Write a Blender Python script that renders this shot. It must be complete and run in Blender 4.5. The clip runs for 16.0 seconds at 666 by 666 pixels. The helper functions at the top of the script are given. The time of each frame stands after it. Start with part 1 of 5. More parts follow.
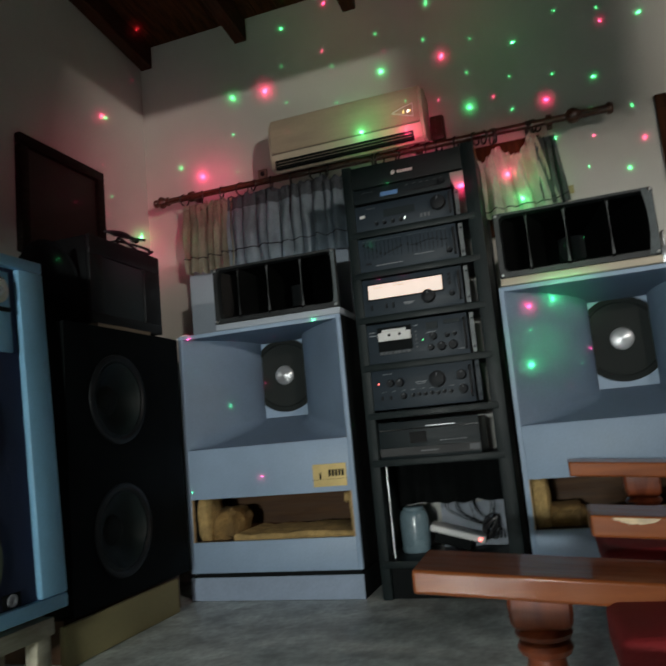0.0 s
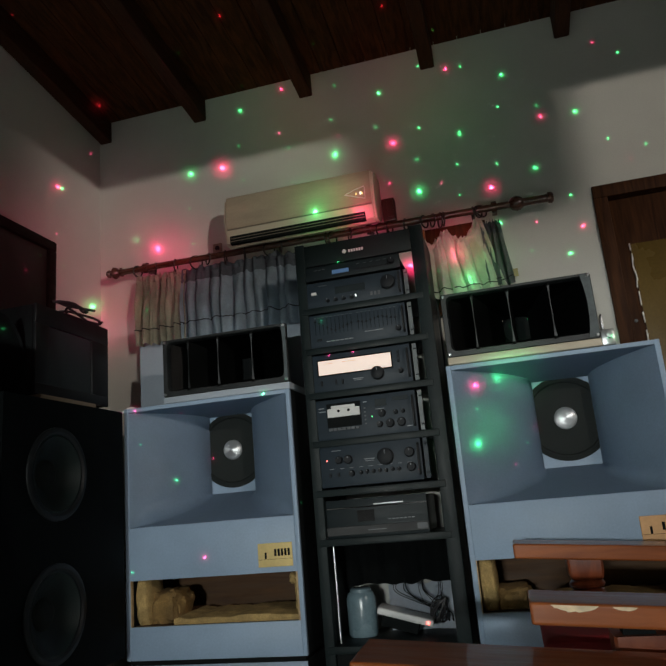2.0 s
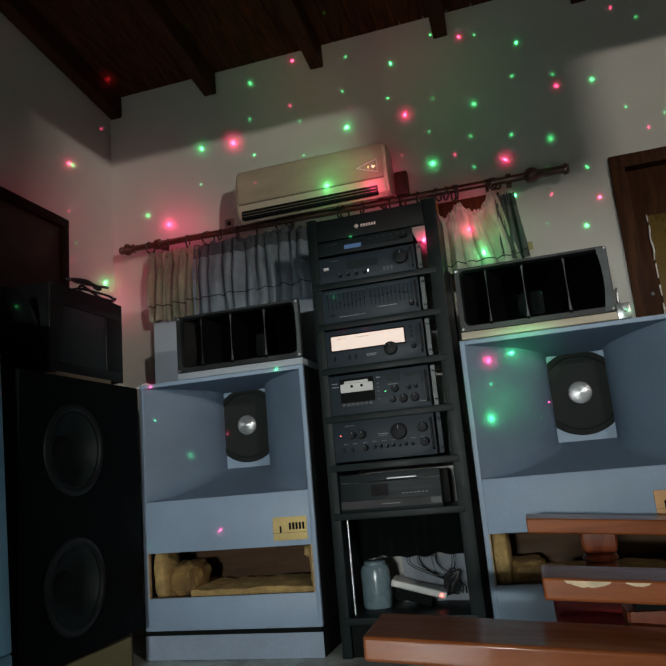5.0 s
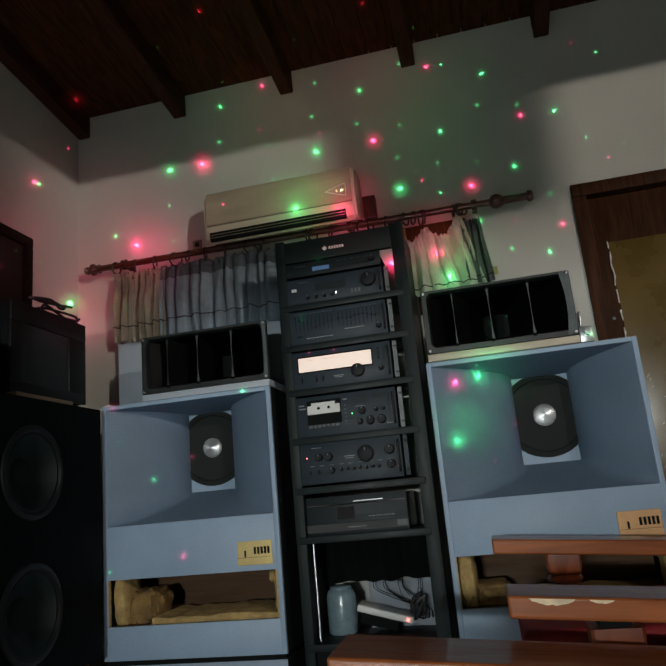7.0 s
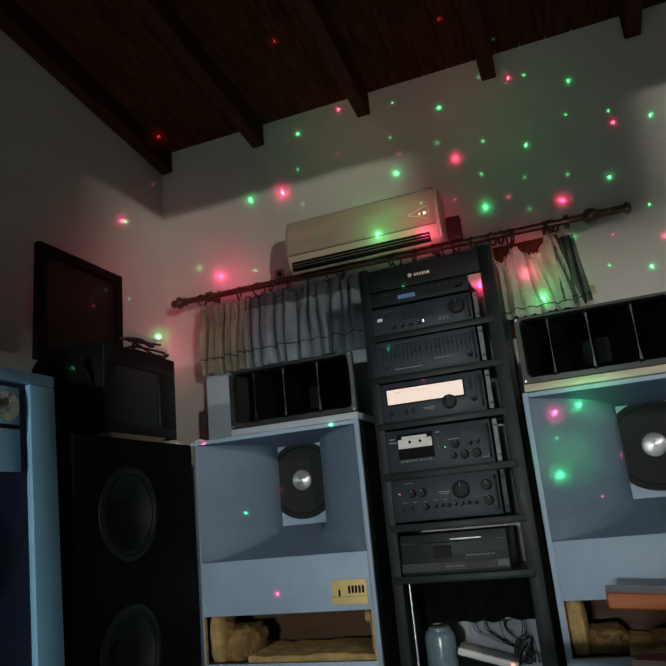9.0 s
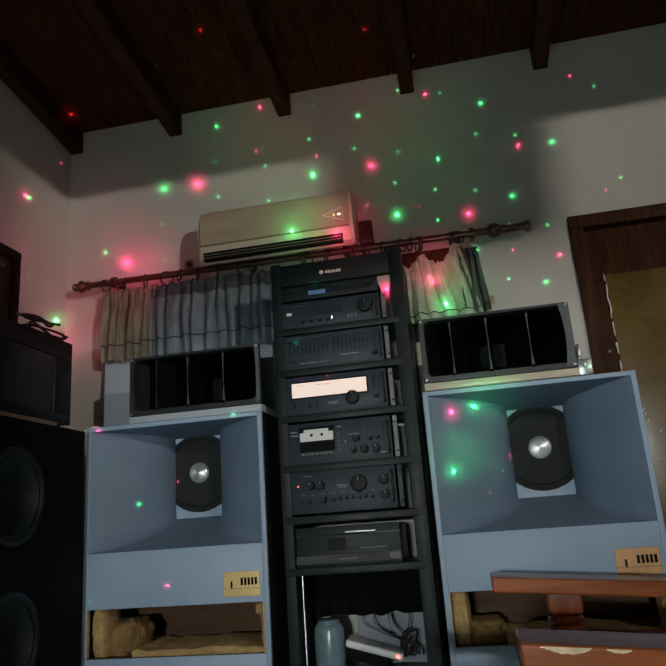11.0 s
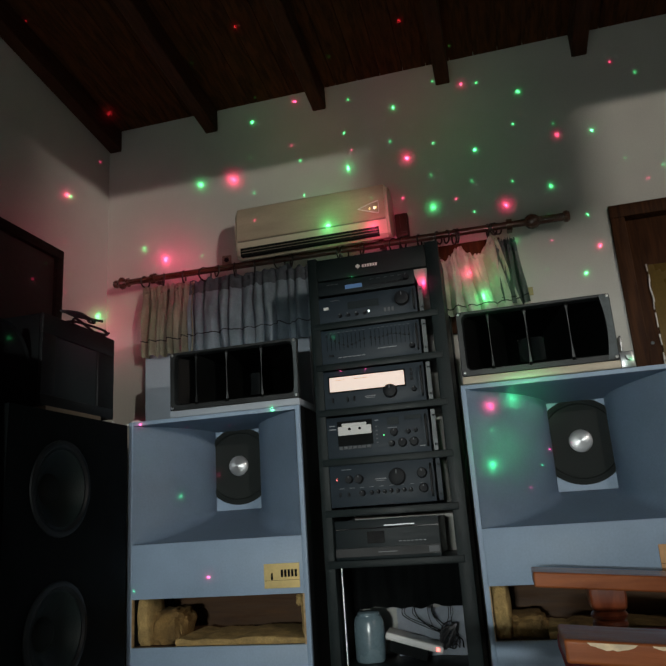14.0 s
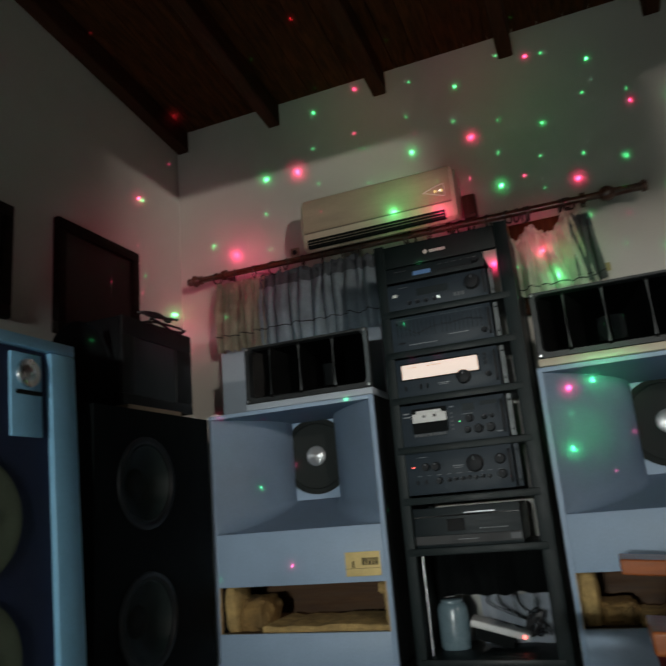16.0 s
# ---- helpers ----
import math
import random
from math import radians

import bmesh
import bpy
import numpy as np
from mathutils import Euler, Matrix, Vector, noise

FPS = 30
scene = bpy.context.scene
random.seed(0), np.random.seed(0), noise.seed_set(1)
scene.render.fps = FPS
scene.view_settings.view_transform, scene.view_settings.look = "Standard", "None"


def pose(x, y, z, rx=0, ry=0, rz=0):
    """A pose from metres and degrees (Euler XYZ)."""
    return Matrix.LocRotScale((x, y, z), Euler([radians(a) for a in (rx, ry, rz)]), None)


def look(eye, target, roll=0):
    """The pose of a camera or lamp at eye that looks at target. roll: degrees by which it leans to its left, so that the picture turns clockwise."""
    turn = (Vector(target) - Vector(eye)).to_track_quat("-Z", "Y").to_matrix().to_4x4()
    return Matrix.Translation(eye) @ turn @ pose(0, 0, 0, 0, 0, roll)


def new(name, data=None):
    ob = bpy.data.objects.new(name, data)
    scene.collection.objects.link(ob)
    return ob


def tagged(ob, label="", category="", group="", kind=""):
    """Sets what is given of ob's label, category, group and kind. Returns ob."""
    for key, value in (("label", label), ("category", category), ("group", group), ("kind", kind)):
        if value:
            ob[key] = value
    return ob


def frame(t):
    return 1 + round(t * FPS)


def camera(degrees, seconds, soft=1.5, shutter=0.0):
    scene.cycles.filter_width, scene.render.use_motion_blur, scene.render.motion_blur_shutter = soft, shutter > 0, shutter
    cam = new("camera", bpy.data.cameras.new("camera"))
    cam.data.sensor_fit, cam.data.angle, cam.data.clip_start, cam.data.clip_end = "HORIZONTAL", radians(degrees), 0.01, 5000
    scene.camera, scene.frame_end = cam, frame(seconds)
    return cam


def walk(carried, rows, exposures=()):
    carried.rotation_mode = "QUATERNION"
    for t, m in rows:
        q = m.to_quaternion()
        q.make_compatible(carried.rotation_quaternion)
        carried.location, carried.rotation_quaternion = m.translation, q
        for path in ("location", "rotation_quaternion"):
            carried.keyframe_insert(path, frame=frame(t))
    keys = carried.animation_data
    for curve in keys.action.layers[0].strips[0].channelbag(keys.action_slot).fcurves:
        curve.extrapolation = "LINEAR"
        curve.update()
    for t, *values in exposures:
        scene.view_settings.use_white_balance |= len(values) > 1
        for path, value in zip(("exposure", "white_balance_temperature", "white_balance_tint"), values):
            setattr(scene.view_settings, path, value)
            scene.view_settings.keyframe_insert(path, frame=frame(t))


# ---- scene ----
cam = camera(52.0, 16.0, soft=1.8, shutter=0.5)
PATH = [
    (0, (0.312, -0.015, 0.683), (-0.308, 1.865, 0.969), -5.3),
    (0.5, (0.326, -0.01, 0.686), (-0.191, 1.887, 1.049), -4.0),
    (1, (0.334, -0.019, 0.698), (-0.171, 1.876, 1.089), -4.0),
    (1.5, (0.344, -0.019, 0.697), (-0.133, 1.864, 1.173), -5.3),
    (2, (0.343, -0.021, 0.701), (-0.127, 1.864, 1.176), -5.0),
    (2.5, (0.352, -0.023, 0.713), (-0.124, 1.863, 1.177), -5.7),
    (3, (0.356, -0.021, 0.719), (-0.131, 1.867, 1.162), -5.8),
    (3.5, (0.362, -0.016, 0.715), (-0.142, 1.873, 1.138), -5.5),
    (4, (0.359, -0.015, 0.713), (-0.153, 1.873, 1.127), -5.2),
    (6.5, (0.332, -0.017, 0.697), (-0.19, 1.873, 1.09), -5.1),
    (7, (0.346, -0.009, 0.691), (-0.073, 1.89, 1.161), -5.3),
    (7.5, (0.377, -0.019, 0.717), (-0.089, 1.871, 1.177), -5.3),
    (8, (0.349, 0.017, 0.797), (-0.277, 1.857, 1.268), -7.3),
    (8.2, (0.337, 0.039, 0.829), (-0.317, 1.862, 1.328), -6.0),
    (10.3, (0.263, 0.02, 0.716), (-0.296, 1.872, 1.226), -3.7),
    (10.5, (0.243, 0.043, 0.702), (-0.211, 1.919, 1.224), -4.1),
    (11, (0.278, 0.022, 0.723), (-0.077, 1.918, 1.25), -4.2),
    (11.5, (0.285, 0.022, 0.731), (-0.142, 1.9, 1.271), -3.9),
    (12, (0.297, 0.019, 0.742), (-0.194, 1.883, 1.276), -3.4),
    (12.5, (0.281, 0.013, 0.738), (-0.24, 1.873, 1.26), -3.5),
    (13, (0.277, 0.012, 0.737), (-0.251, 1.872, 1.249), -3.2),
    (13.5, (0.257, 0.006, 0.734), (-0.239, 1.874, 1.247), -3.8),
    (14, (0.27, 0.011, 0.729), (-0.186, 1.889, 1.241), -3.9),
    (14.5, (0.273, 0.008, 0.734), (-0.192, 1.886, 1.24), -3.7),
    (15, (0.285, 0.016, 0.732), (-0.197, 1.89, 1.236), -4.6),
    (15.5, (0.287, 0.019, 0.735), (-0.214, 1.89, 1.235), -4.7),
    (16, (0.296, 0.021, 0.742), (-0.378, 1.84, 1.231), -5.0),
]
walk(cam, [(t, look(eye, aim, lean)) for t, eye, aim, lean in PATH], exposures=[(0.0, -0.18, 6750, 11), (1.0, -0.23, 6750, 11), (7.0, -0.28, 6750, 11), (16.0, -0.32, 6750, 11)])

# ---- world and lights ----
world = bpy.data.worlds.new("night")
scene.world = world
world.use_nodes = True
world.node_tree.nodes["Background"].inputs[0].default_value = (0.3, 0.45, 0.7, 1)
world.node_tree.nodes["Background"].inputs[1].default_value = 0.02

LAMP_AT = (3.9, -2.2, 2.54)


def spot(name, at, energy, colour, degrees, radius, blend, turn=(0, 0, 0)):
    data = bpy.data.lights.new(name, "SPOT")
    data.energy, data.color, data.spot_size, data.spot_blend, data.shadow_soft_size = energy, colour, radians(degrees), blend, radius
    ob = new(name, data)
    ob.location, ob.rotation_euler = at, turn
    return ob


def area(name, m, energy, colour, sx, sy):
    data = bpy.data.lights.new(name, "AREA")
    data.shape, data.size, data.size_y, data.energy, data.color = "RECTANGLE", sx, sy, energy, colour
    ob = new(name, data)
    ob.matrix_basis = m
    return ob


# the shaded wall lamp throws its light downwards only
wall_lamp = spot("wall_lamp_light", LAMP_AT, 600, (1.0, 0.92, 0.84), 180.0, 0.024, 0.0).data
# its strength is also turned down by direction, added to dim the floor and the east side
wall_lamp.use_nodes = True
lnt = wall_lamp.node_tree
lco, lsep, lmr = lnt.nodes.new("ShaderNodeTexCoord"), lnt.nodes.new("ShaderNodeSeparateXYZ"), lnt.nodes.new("ShaderNodeMapRange")
lnt.links.new(lco.outputs["Normal"], lsep.inputs[0]), lnt.links.new(lsep.outputs["Z"], lmr.inputs["Value"])
for key, value in (("From Min", -0.42), ("From Max", -0.12), ("To Min", 0.1), ("To Max", 1.0)):
    lmr.inputs[key].default_value = value
lmx, lmul = lnt.nodes.new("ShaderNodeMapRange"), lnt.nodes.new("ShaderNodeMath")
lnt.links.new(lsep.outputs["X"], lmx.inputs["Value"])
for key, value in (("From Min", -0.6), ("From Max", -0.4), ("To Min", 1.0), ("To Max", 0.55)):
    lmx.inputs[key].default_value = value
lmul.operation = "MULTIPLY"
lnt.links.new(lmr.outputs[0], lmul.inputs[0]), lnt.links.new(lmx.outputs[0], lmul.inputs[1])
lnt.links.new(lmul.outputs[0], lnt.nodes["Emission"].inputs["Strength"])
# added fill light behind the camera, cut off above by the low opening in the south wall
area("rear_fill_light", pose(-0.3, -5.0, 1.0, 90, 0, 0), 185, (0.9, 0.98, 0.97), 0.6, 0.1)
# second added fill light, which only reaches the floor
area("floor_fill_light", pose(-0.6, -5.2, 1.62, 90, 0, 0), 320, (0.95, 1.0, 0.97), 0.5, 0.1)

# directions (degrees to the right of north, degrees up) of the dots of the party laser; lists before GLOW are added
# broad light, not dots
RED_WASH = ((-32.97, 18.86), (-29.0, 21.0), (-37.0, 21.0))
RED_FILL = ((-11.38, 26.28), (-14.69, 31.88), (-7.3, 33.07))
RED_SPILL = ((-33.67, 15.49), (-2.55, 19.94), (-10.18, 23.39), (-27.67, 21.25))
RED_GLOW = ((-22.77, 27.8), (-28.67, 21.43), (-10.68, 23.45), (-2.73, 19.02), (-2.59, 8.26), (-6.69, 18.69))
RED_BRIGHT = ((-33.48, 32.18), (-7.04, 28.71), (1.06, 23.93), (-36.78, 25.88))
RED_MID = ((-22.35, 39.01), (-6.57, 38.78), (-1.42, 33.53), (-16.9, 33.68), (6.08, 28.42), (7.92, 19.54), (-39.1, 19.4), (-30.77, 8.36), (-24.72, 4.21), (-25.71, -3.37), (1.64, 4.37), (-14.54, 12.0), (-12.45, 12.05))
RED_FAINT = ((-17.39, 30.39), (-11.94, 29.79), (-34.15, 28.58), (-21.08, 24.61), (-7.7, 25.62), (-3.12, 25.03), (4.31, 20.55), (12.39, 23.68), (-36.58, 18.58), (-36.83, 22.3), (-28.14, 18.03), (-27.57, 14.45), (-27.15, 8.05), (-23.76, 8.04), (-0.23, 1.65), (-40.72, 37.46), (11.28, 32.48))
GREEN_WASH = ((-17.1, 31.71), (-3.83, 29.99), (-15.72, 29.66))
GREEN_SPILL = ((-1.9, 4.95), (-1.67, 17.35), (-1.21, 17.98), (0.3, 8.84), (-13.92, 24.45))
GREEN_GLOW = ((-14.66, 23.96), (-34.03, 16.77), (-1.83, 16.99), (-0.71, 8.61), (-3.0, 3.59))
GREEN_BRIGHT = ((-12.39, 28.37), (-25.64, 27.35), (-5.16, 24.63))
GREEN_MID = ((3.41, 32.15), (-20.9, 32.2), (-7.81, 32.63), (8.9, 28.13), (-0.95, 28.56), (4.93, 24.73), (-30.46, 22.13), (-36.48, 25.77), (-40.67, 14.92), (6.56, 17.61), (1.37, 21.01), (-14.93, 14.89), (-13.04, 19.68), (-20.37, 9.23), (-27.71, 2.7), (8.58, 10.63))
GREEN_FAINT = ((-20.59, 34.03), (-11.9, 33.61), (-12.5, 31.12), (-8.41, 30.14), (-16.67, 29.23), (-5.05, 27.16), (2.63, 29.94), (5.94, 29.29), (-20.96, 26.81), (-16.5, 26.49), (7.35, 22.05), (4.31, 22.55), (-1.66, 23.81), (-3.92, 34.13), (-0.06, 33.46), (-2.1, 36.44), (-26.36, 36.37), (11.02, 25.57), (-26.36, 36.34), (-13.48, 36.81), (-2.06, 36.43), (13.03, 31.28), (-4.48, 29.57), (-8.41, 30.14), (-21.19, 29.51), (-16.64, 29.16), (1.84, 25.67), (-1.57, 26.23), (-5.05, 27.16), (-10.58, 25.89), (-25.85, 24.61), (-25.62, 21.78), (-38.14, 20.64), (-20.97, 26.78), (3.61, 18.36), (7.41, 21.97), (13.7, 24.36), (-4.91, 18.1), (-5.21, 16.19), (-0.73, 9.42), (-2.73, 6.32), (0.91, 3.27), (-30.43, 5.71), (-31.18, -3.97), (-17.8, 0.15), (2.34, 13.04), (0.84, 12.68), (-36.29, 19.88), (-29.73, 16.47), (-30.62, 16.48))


def laser(name, at, colour, energy, groups):
    """A point lamp that shines in narrow beams with added glow round them: groups of (dots, core size, strength, halo
    strength).
    """
    data = bpy.data.lights.new(name, "POINT")
    data.energy, data.color, data.shadow_soft_size, data.use_nodes = 90.0, colour, 0.0, True
    nt = data.node_tree
    em = nt.nodes["Emission"]
    co = nt.nodes.new("ShaderNodeTexCoord")
    total = None
    for dots, size, strength, halo, halo_size in groups:
        near = None
        for right, up in dots:
            d = nt.nodes.new("ShaderNodeVectorMath")
            d.operation = "DISTANCE"
            nt.links.new(co.outputs["Normal"], d.inputs[0])
            r, u = radians(right), radians(up)
            d.inputs[1].default_value = (math.sin(r) * math.cos(u), math.cos(r) * math.cos(u), math.sin(u))
            if near is None:
                near = d.outputs["Value"]
            else:
                m = nt.nodes.new("ShaderNodeMath")
                m.operation = "MINIMUM"
                nt.links.new(near, m.inputs[0]), nt.links.new(d.outputs["Value"], m.inputs[1])
                near = m.outputs[0]
        for reach, power, fall in ((size, strength, 2.0), (halo_size, halo, 6.0)):
            if power <= 0:
                continue
            mr = nt.nodes.new("ShaderNodeMapRange")
            mr.interpolation_type = "SMOOTHSTEP"
            nt.links.new(near, mr.inputs["Value"])
            mr.inputs["From Min"].default_value, mr.inputs["From Max"].default_value = 0.0, reach
            mr.inputs["To Min"].default_value, mr.inputs["To Max"].default_value = 1.0, 0.0
            p = nt.nodes.new("ShaderNodeMath")
            p.operation = "MULTIPLY"
            p.inputs[1].default_value = power * energy / 90.0
            sq = nt.nodes.new("ShaderNodeMath")
            sq.operation = "POWER"
            sq.inputs[1].default_value = fall
            nt.links.new(mr.outputs[0], sq.inputs[0])
            nt.links.new(sq.outputs[0], p.inputs[0])
            if total is None:
                total = p.outputs[0]
            else:
                a = nt.nodes.new("ShaderNodeMath")
                nt.links.new(total, a.inputs[0]), nt.links.new(p.outputs[0], a.inputs[1])
                total = a.outputs[0]
    nt.links.new(total, em.inputs["Strength"])
    ob = new(name, data)
    ob.location = at
    return ob


# halos imitate bloom round the dots; the widest groups are added coloured fill
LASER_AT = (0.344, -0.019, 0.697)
laser("red_laser", LASER_AT, (1.0, 0.05, 0.19), 6.0, ((RED_GLOW, 0.0056, 3900, 240, 0.042), (RED_BRIGHT, 0.0046, 3100, 120, 0.036), (RED_MID, 0.004, 1600, 45, 0.025), (RED_FAINT, 0.0031, 650, 10, 0.016), (RED_WASH, 0.001, 0, 28, 0.31), (RED_FILL, 0.001, 0, 9, 0.34), (RED_SPILL, 0.001, 0, 70, 0.14)))
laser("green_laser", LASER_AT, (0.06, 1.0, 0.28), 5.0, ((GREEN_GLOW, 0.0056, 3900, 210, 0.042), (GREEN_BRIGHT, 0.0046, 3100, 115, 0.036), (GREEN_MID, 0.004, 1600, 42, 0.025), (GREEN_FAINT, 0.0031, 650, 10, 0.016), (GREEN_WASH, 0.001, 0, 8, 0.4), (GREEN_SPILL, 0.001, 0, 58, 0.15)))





# ---- materials ----
def mat(name, base, rough=0.5, metal=0.0, var=0.15, scale=6.0, bump=0.05, fine=90.0, spec=0.5, stretch=(1, 1, 1), rvar=0.1, coat=0.0, object_var=0.0):
    """Base colour varied at two scales, with fine relief and uneven gloss."""
    m = bpy.data.materials.new(name)
    m.use_nodes = True
    nt = m.node_tree
    b = nt.nodes["Principled BSDF"]
    b.inputs["Metallic"].default_value, b.inputs["Specular IOR Level"].default_value = metal, spec
    b.inputs["Coat Weight"].default_value, b.inputs["Coat Roughness"].default_value = coat, 0.22
    co, mp = nt.nodes.new("ShaderNodeTexCoord"), nt.nodes.new("ShaderNodeMapping")
    mp.inputs["Scale"].default_value = stretch
    nt.links.new(co.outputs["Object"], mp.inputs["Vector"])

    def nz(s, detail):
        n = nt.nodes.new("ShaderNodeTexNoise")
        n.inputs["Scale"].default_value, n.inputs["Detail"].default_value, n.inputs["Roughness"].default_value = s, detail, 0.6
        nt.links.new(mp.outputs[0], n.inputs["Vector"])
        return n.outputs["Fac"]

    big, small = nz(scale, 4), nz(fine, 3)

    def ramp(fac, lo, hi):
        r = nt.nodes.new("ShaderNodeMapRange")
        nt.links.new(fac, r.inputs["Value"])
        r.inputs["From Min"].default_value, r.inputs["From Max"].default_value = 0.3, 0.7
        r.inputs["To Min"].default_value, r.inputs["To Max"].default_value = lo, hi
        return r.outputs[0]

    mul = nt.nodes.new("ShaderNodeMath")
    mul.operation = "MULTIPLY"
    nt.links.new(ramp(big, 1 - var, 1 + var), mul.inputs[0]), nt.links.new(ramp(small, 1 - var * 0.5, 1 + var * 0.5), mul.inputs[1])
    fac = mul.outputs[0]
    if object_var:
        oi = nt.nodes.new("ShaderNodeObjectInfo")
        mr = nt.nodes.new("ShaderNodeMapRange")
        nt.links.new(oi.outputs["Random"], mr.inputs["Value"])
        mr.inputs["To Min"].default_value, mr.inputs["To Max"].default_value = 1 - object_var, 1 + object_var
        m2 = nt.nodes.new("ShaderNodeMath")
        m2.operation = "MULTIPLY"
        nt.links.new(fac, m2.inputs[0]), nt.links.new(mr.outputs[0], m2.inputs[1])
        fac = m2.outputs[0]
    sc = nt.nodes.new("ShaderNodeVectorMath")
    sc.operation = "SCALE"
    sc.inputs[0].default_value = base
    nt.links.new(fac, sc.inputs["Scale"])
    nt.links.new(sc.outputs[0], b.inputs["Base Color"])
    nt.links.new(ramp(big, max(0.02, rough - rvar), min(1, rough + rvar)), b.inputs["Roughness"])
    if bump:
        bp = nt.nodes.new("ShaderNodeBump")
        bp.inputs["Strength"].default_value, bp.inputs["Distance"].default_value = bump, 0.01
        nt.links.new(small, bp.inputs["Height"])
        nt.links.new(bp.outputs[0], b.inputs["Normal"])
    return m


def wood(name, dark, light, rough=0.35, grain=(2, 26, 26), scale=3.0, coat=0.3, object_var=0.15, spec=0.5):
    m = mat(name, light, rough, var=0.12, scale=5, bump=0.06, fine=60, stretch=grain, coat=coat, object_var=object_var, spec=spec)
    nt = m.node_tree
    b = nt.nodes["Principled BSDF"]
    src = b.inputs["Base Color"].links[0].from_socket
    n = nt.nodes.new("ShaderNodeTexNoise")
    n.inputs["Scale"].default_value, n.inputs["Detail"].default_value, n.inputs["Distortion"].default_value = scale, 6, 0.8
    mp = [x for x in nt.nodes if x.type == "MAPPING"][0]
    nt.links.new(mp.outputs[0], n.inputs["Vector"])
    cr = nt.nodes.new("ShaderNodeValToRGB")
    cr.color_ramp.elements[0].position, cr.color_ramp.elements[1].position = 0.35, 0.65
    nt.links.new(n.outputs["Fac"], cr.inputs[0])
    mx = nt.nodes.new("ShaderNodeMix")
    mx.data_type = "RGBA"
    nt.links.new(cr.outputs["Color"], mx.inputs["Factor"])
    nt.links.new(src, mx.inputs["B"])
    mx.inputs["A"].default_value = (*dark, 1)
    nt.links.new(mx.outputs["Result"], b.inputs["Base Color"])
    return m


def glow(name, colour, strength):
    m = bpy.data.materials.new(name)
    m.use_nodes = True
    b = m.node_tree.nodes["Principled BSDF"]
    b.inputs["Base Color"].default_value = (*colour, 1)
    b.inputs["Emission Color"].default_value = (*colour, 1)
    b.inputs["Emission Strength"].default_value = strength
    return m


M_WALL = mat("wall_paint", (0.54, 0.54, 0.5), 0.75, var=0.07, scale=1.6, bump=0.12, fine=140)
# for unseen walls, dark so that they bounce little light
M_DARKWALL = mat("dark_wall", (0.05, 0.04, 0.035), 0.8, var=0.15, scale=2)
M_FLOOR = mat("stone_floor", (0.58, 0.63, 0.6), 0.45, var=0.42, scale=7, bump=0.1, fine=38)
M_CEIL = wood("ceiling_boards", (0.03, 0.0098, 0.003), (0.082, 0.027, 0.0085), 0.8, (14, 1.2, 14), coat=0, spec=0.15)
M_BEAM = wood("beam_wood", (0.034, 0.0112, 0.0048), (0.068, 0.023, 0.01), 0.7, (14, 1.5, 14), coat=0, spec=0.2)
M_BLUE = mat("blue_grey_paint", (0.3, 0.415, 0.56), 0.5, var=0.1, scale=3, bump=0.06, fine=120)
M_BLUEDARK = mat("blue_grey_edge", (0.3, 0.38, 0.5), 0.5, var=0.1, scale=5)
M_BLACK = mat("black_satin", (0.008, 0.009, 0.01), 0.45, var=0.2, scale=5, bump=0.03, spec=0.35)
M_BLACKGLOSS = mat("black_gloss", (0.006, 0.006, 0.007), 0.12, var=0.2, scale=6, bump=0.01, rvar=0.05)
M_MATT = mat("black_matt", (0.006, 0.0078, 0.0084), 0.85, var=0.25, scale=9, bump=0.15, fine=200, spec=0.16)
M_CONE = mat("paper_cone", (0.013, 0.017, 0.0165), 0.7, var=0.3, scale=12, bump=0.2, fine=160, spec=0.25)
M_TEALCONE = mat("grey_teal_cone", (0.0075, 0.0135, 0.013), 0.5, var=0.25, scale=9, bump=0.15, fine=160, spec=0.32)
M_SILVER = mat("spun_aluminium", (0.75, 0.77, 0.78), 0.28, 1.0, var=0.08, scale=12, bump=0.02)
M_CAP = mat("spun_aluminium_cap", (0.62, 0.64, 0.66), 0.4, 0.75, var=0.06, scale=12, bump=0.0)
cap_nt = M_CAP.node_tree
cap_tan = cap_nt.nodes.new("ShaderNodeTangent")
cap_tan.direction_type, cap_tan.axis = "RADIAL", "Y"
cap_nt.nodes["Principled BSDF"].inputs["Anisotropic"].default_value = 0.85
cap_nt.nodes["Principled BSDF"].inputs["Anisotropic Rotation"].default_value = 0.25
cap_nt.links.new(cap_tan.outputs[0], cap_nt.nodes["Principled BSDF"].inputs["Tangent"])
M_WOOFER = mat("dark_grey_woofer", (0.018, 0.0225, 0.0215), 0.8, var=0.15, scale=12, bump=0.15, fine=160, spec=0.3)
M_EAR = mat("grey_metal_ear", (0.12, 0.135, 0.14), 0.5, 0.4, var=0.15, scale=14, bump=0.02)
M_STEEL = mat("steel", (0.32, 0.33, 0.34), 0.35, 1.0, var=0.1, scale=14, bump=0.02)
M_PANEL = mat("dark_brushed_panel", (0.019, 0.031, 0.043), 0.5, 0.0, var=0.14, scale=4, bump=0.03, fine=120, stretch=(1, 10, 10), spec=0.3)
M_PANEL2 = mat("dark_grey_panel", (0.008, 0.015, 0.018), 0.5, 0.0, var=0.12, scale=4, bump=0.03, fine=120, stretch=(1, 10, 10), spec=0.3)
M_RACK = mat("rack_enamel", (0.0072, 0.014, 0.015), 0.5, var=0.25, scale=6, bump=0.05, spec=0.28)
M_KNOB = mat("black_knob", (0.012, 0.014, 0.017), 0.55, 0.0, var=0.1, scale=20, bump=0.02, spec=0.22)
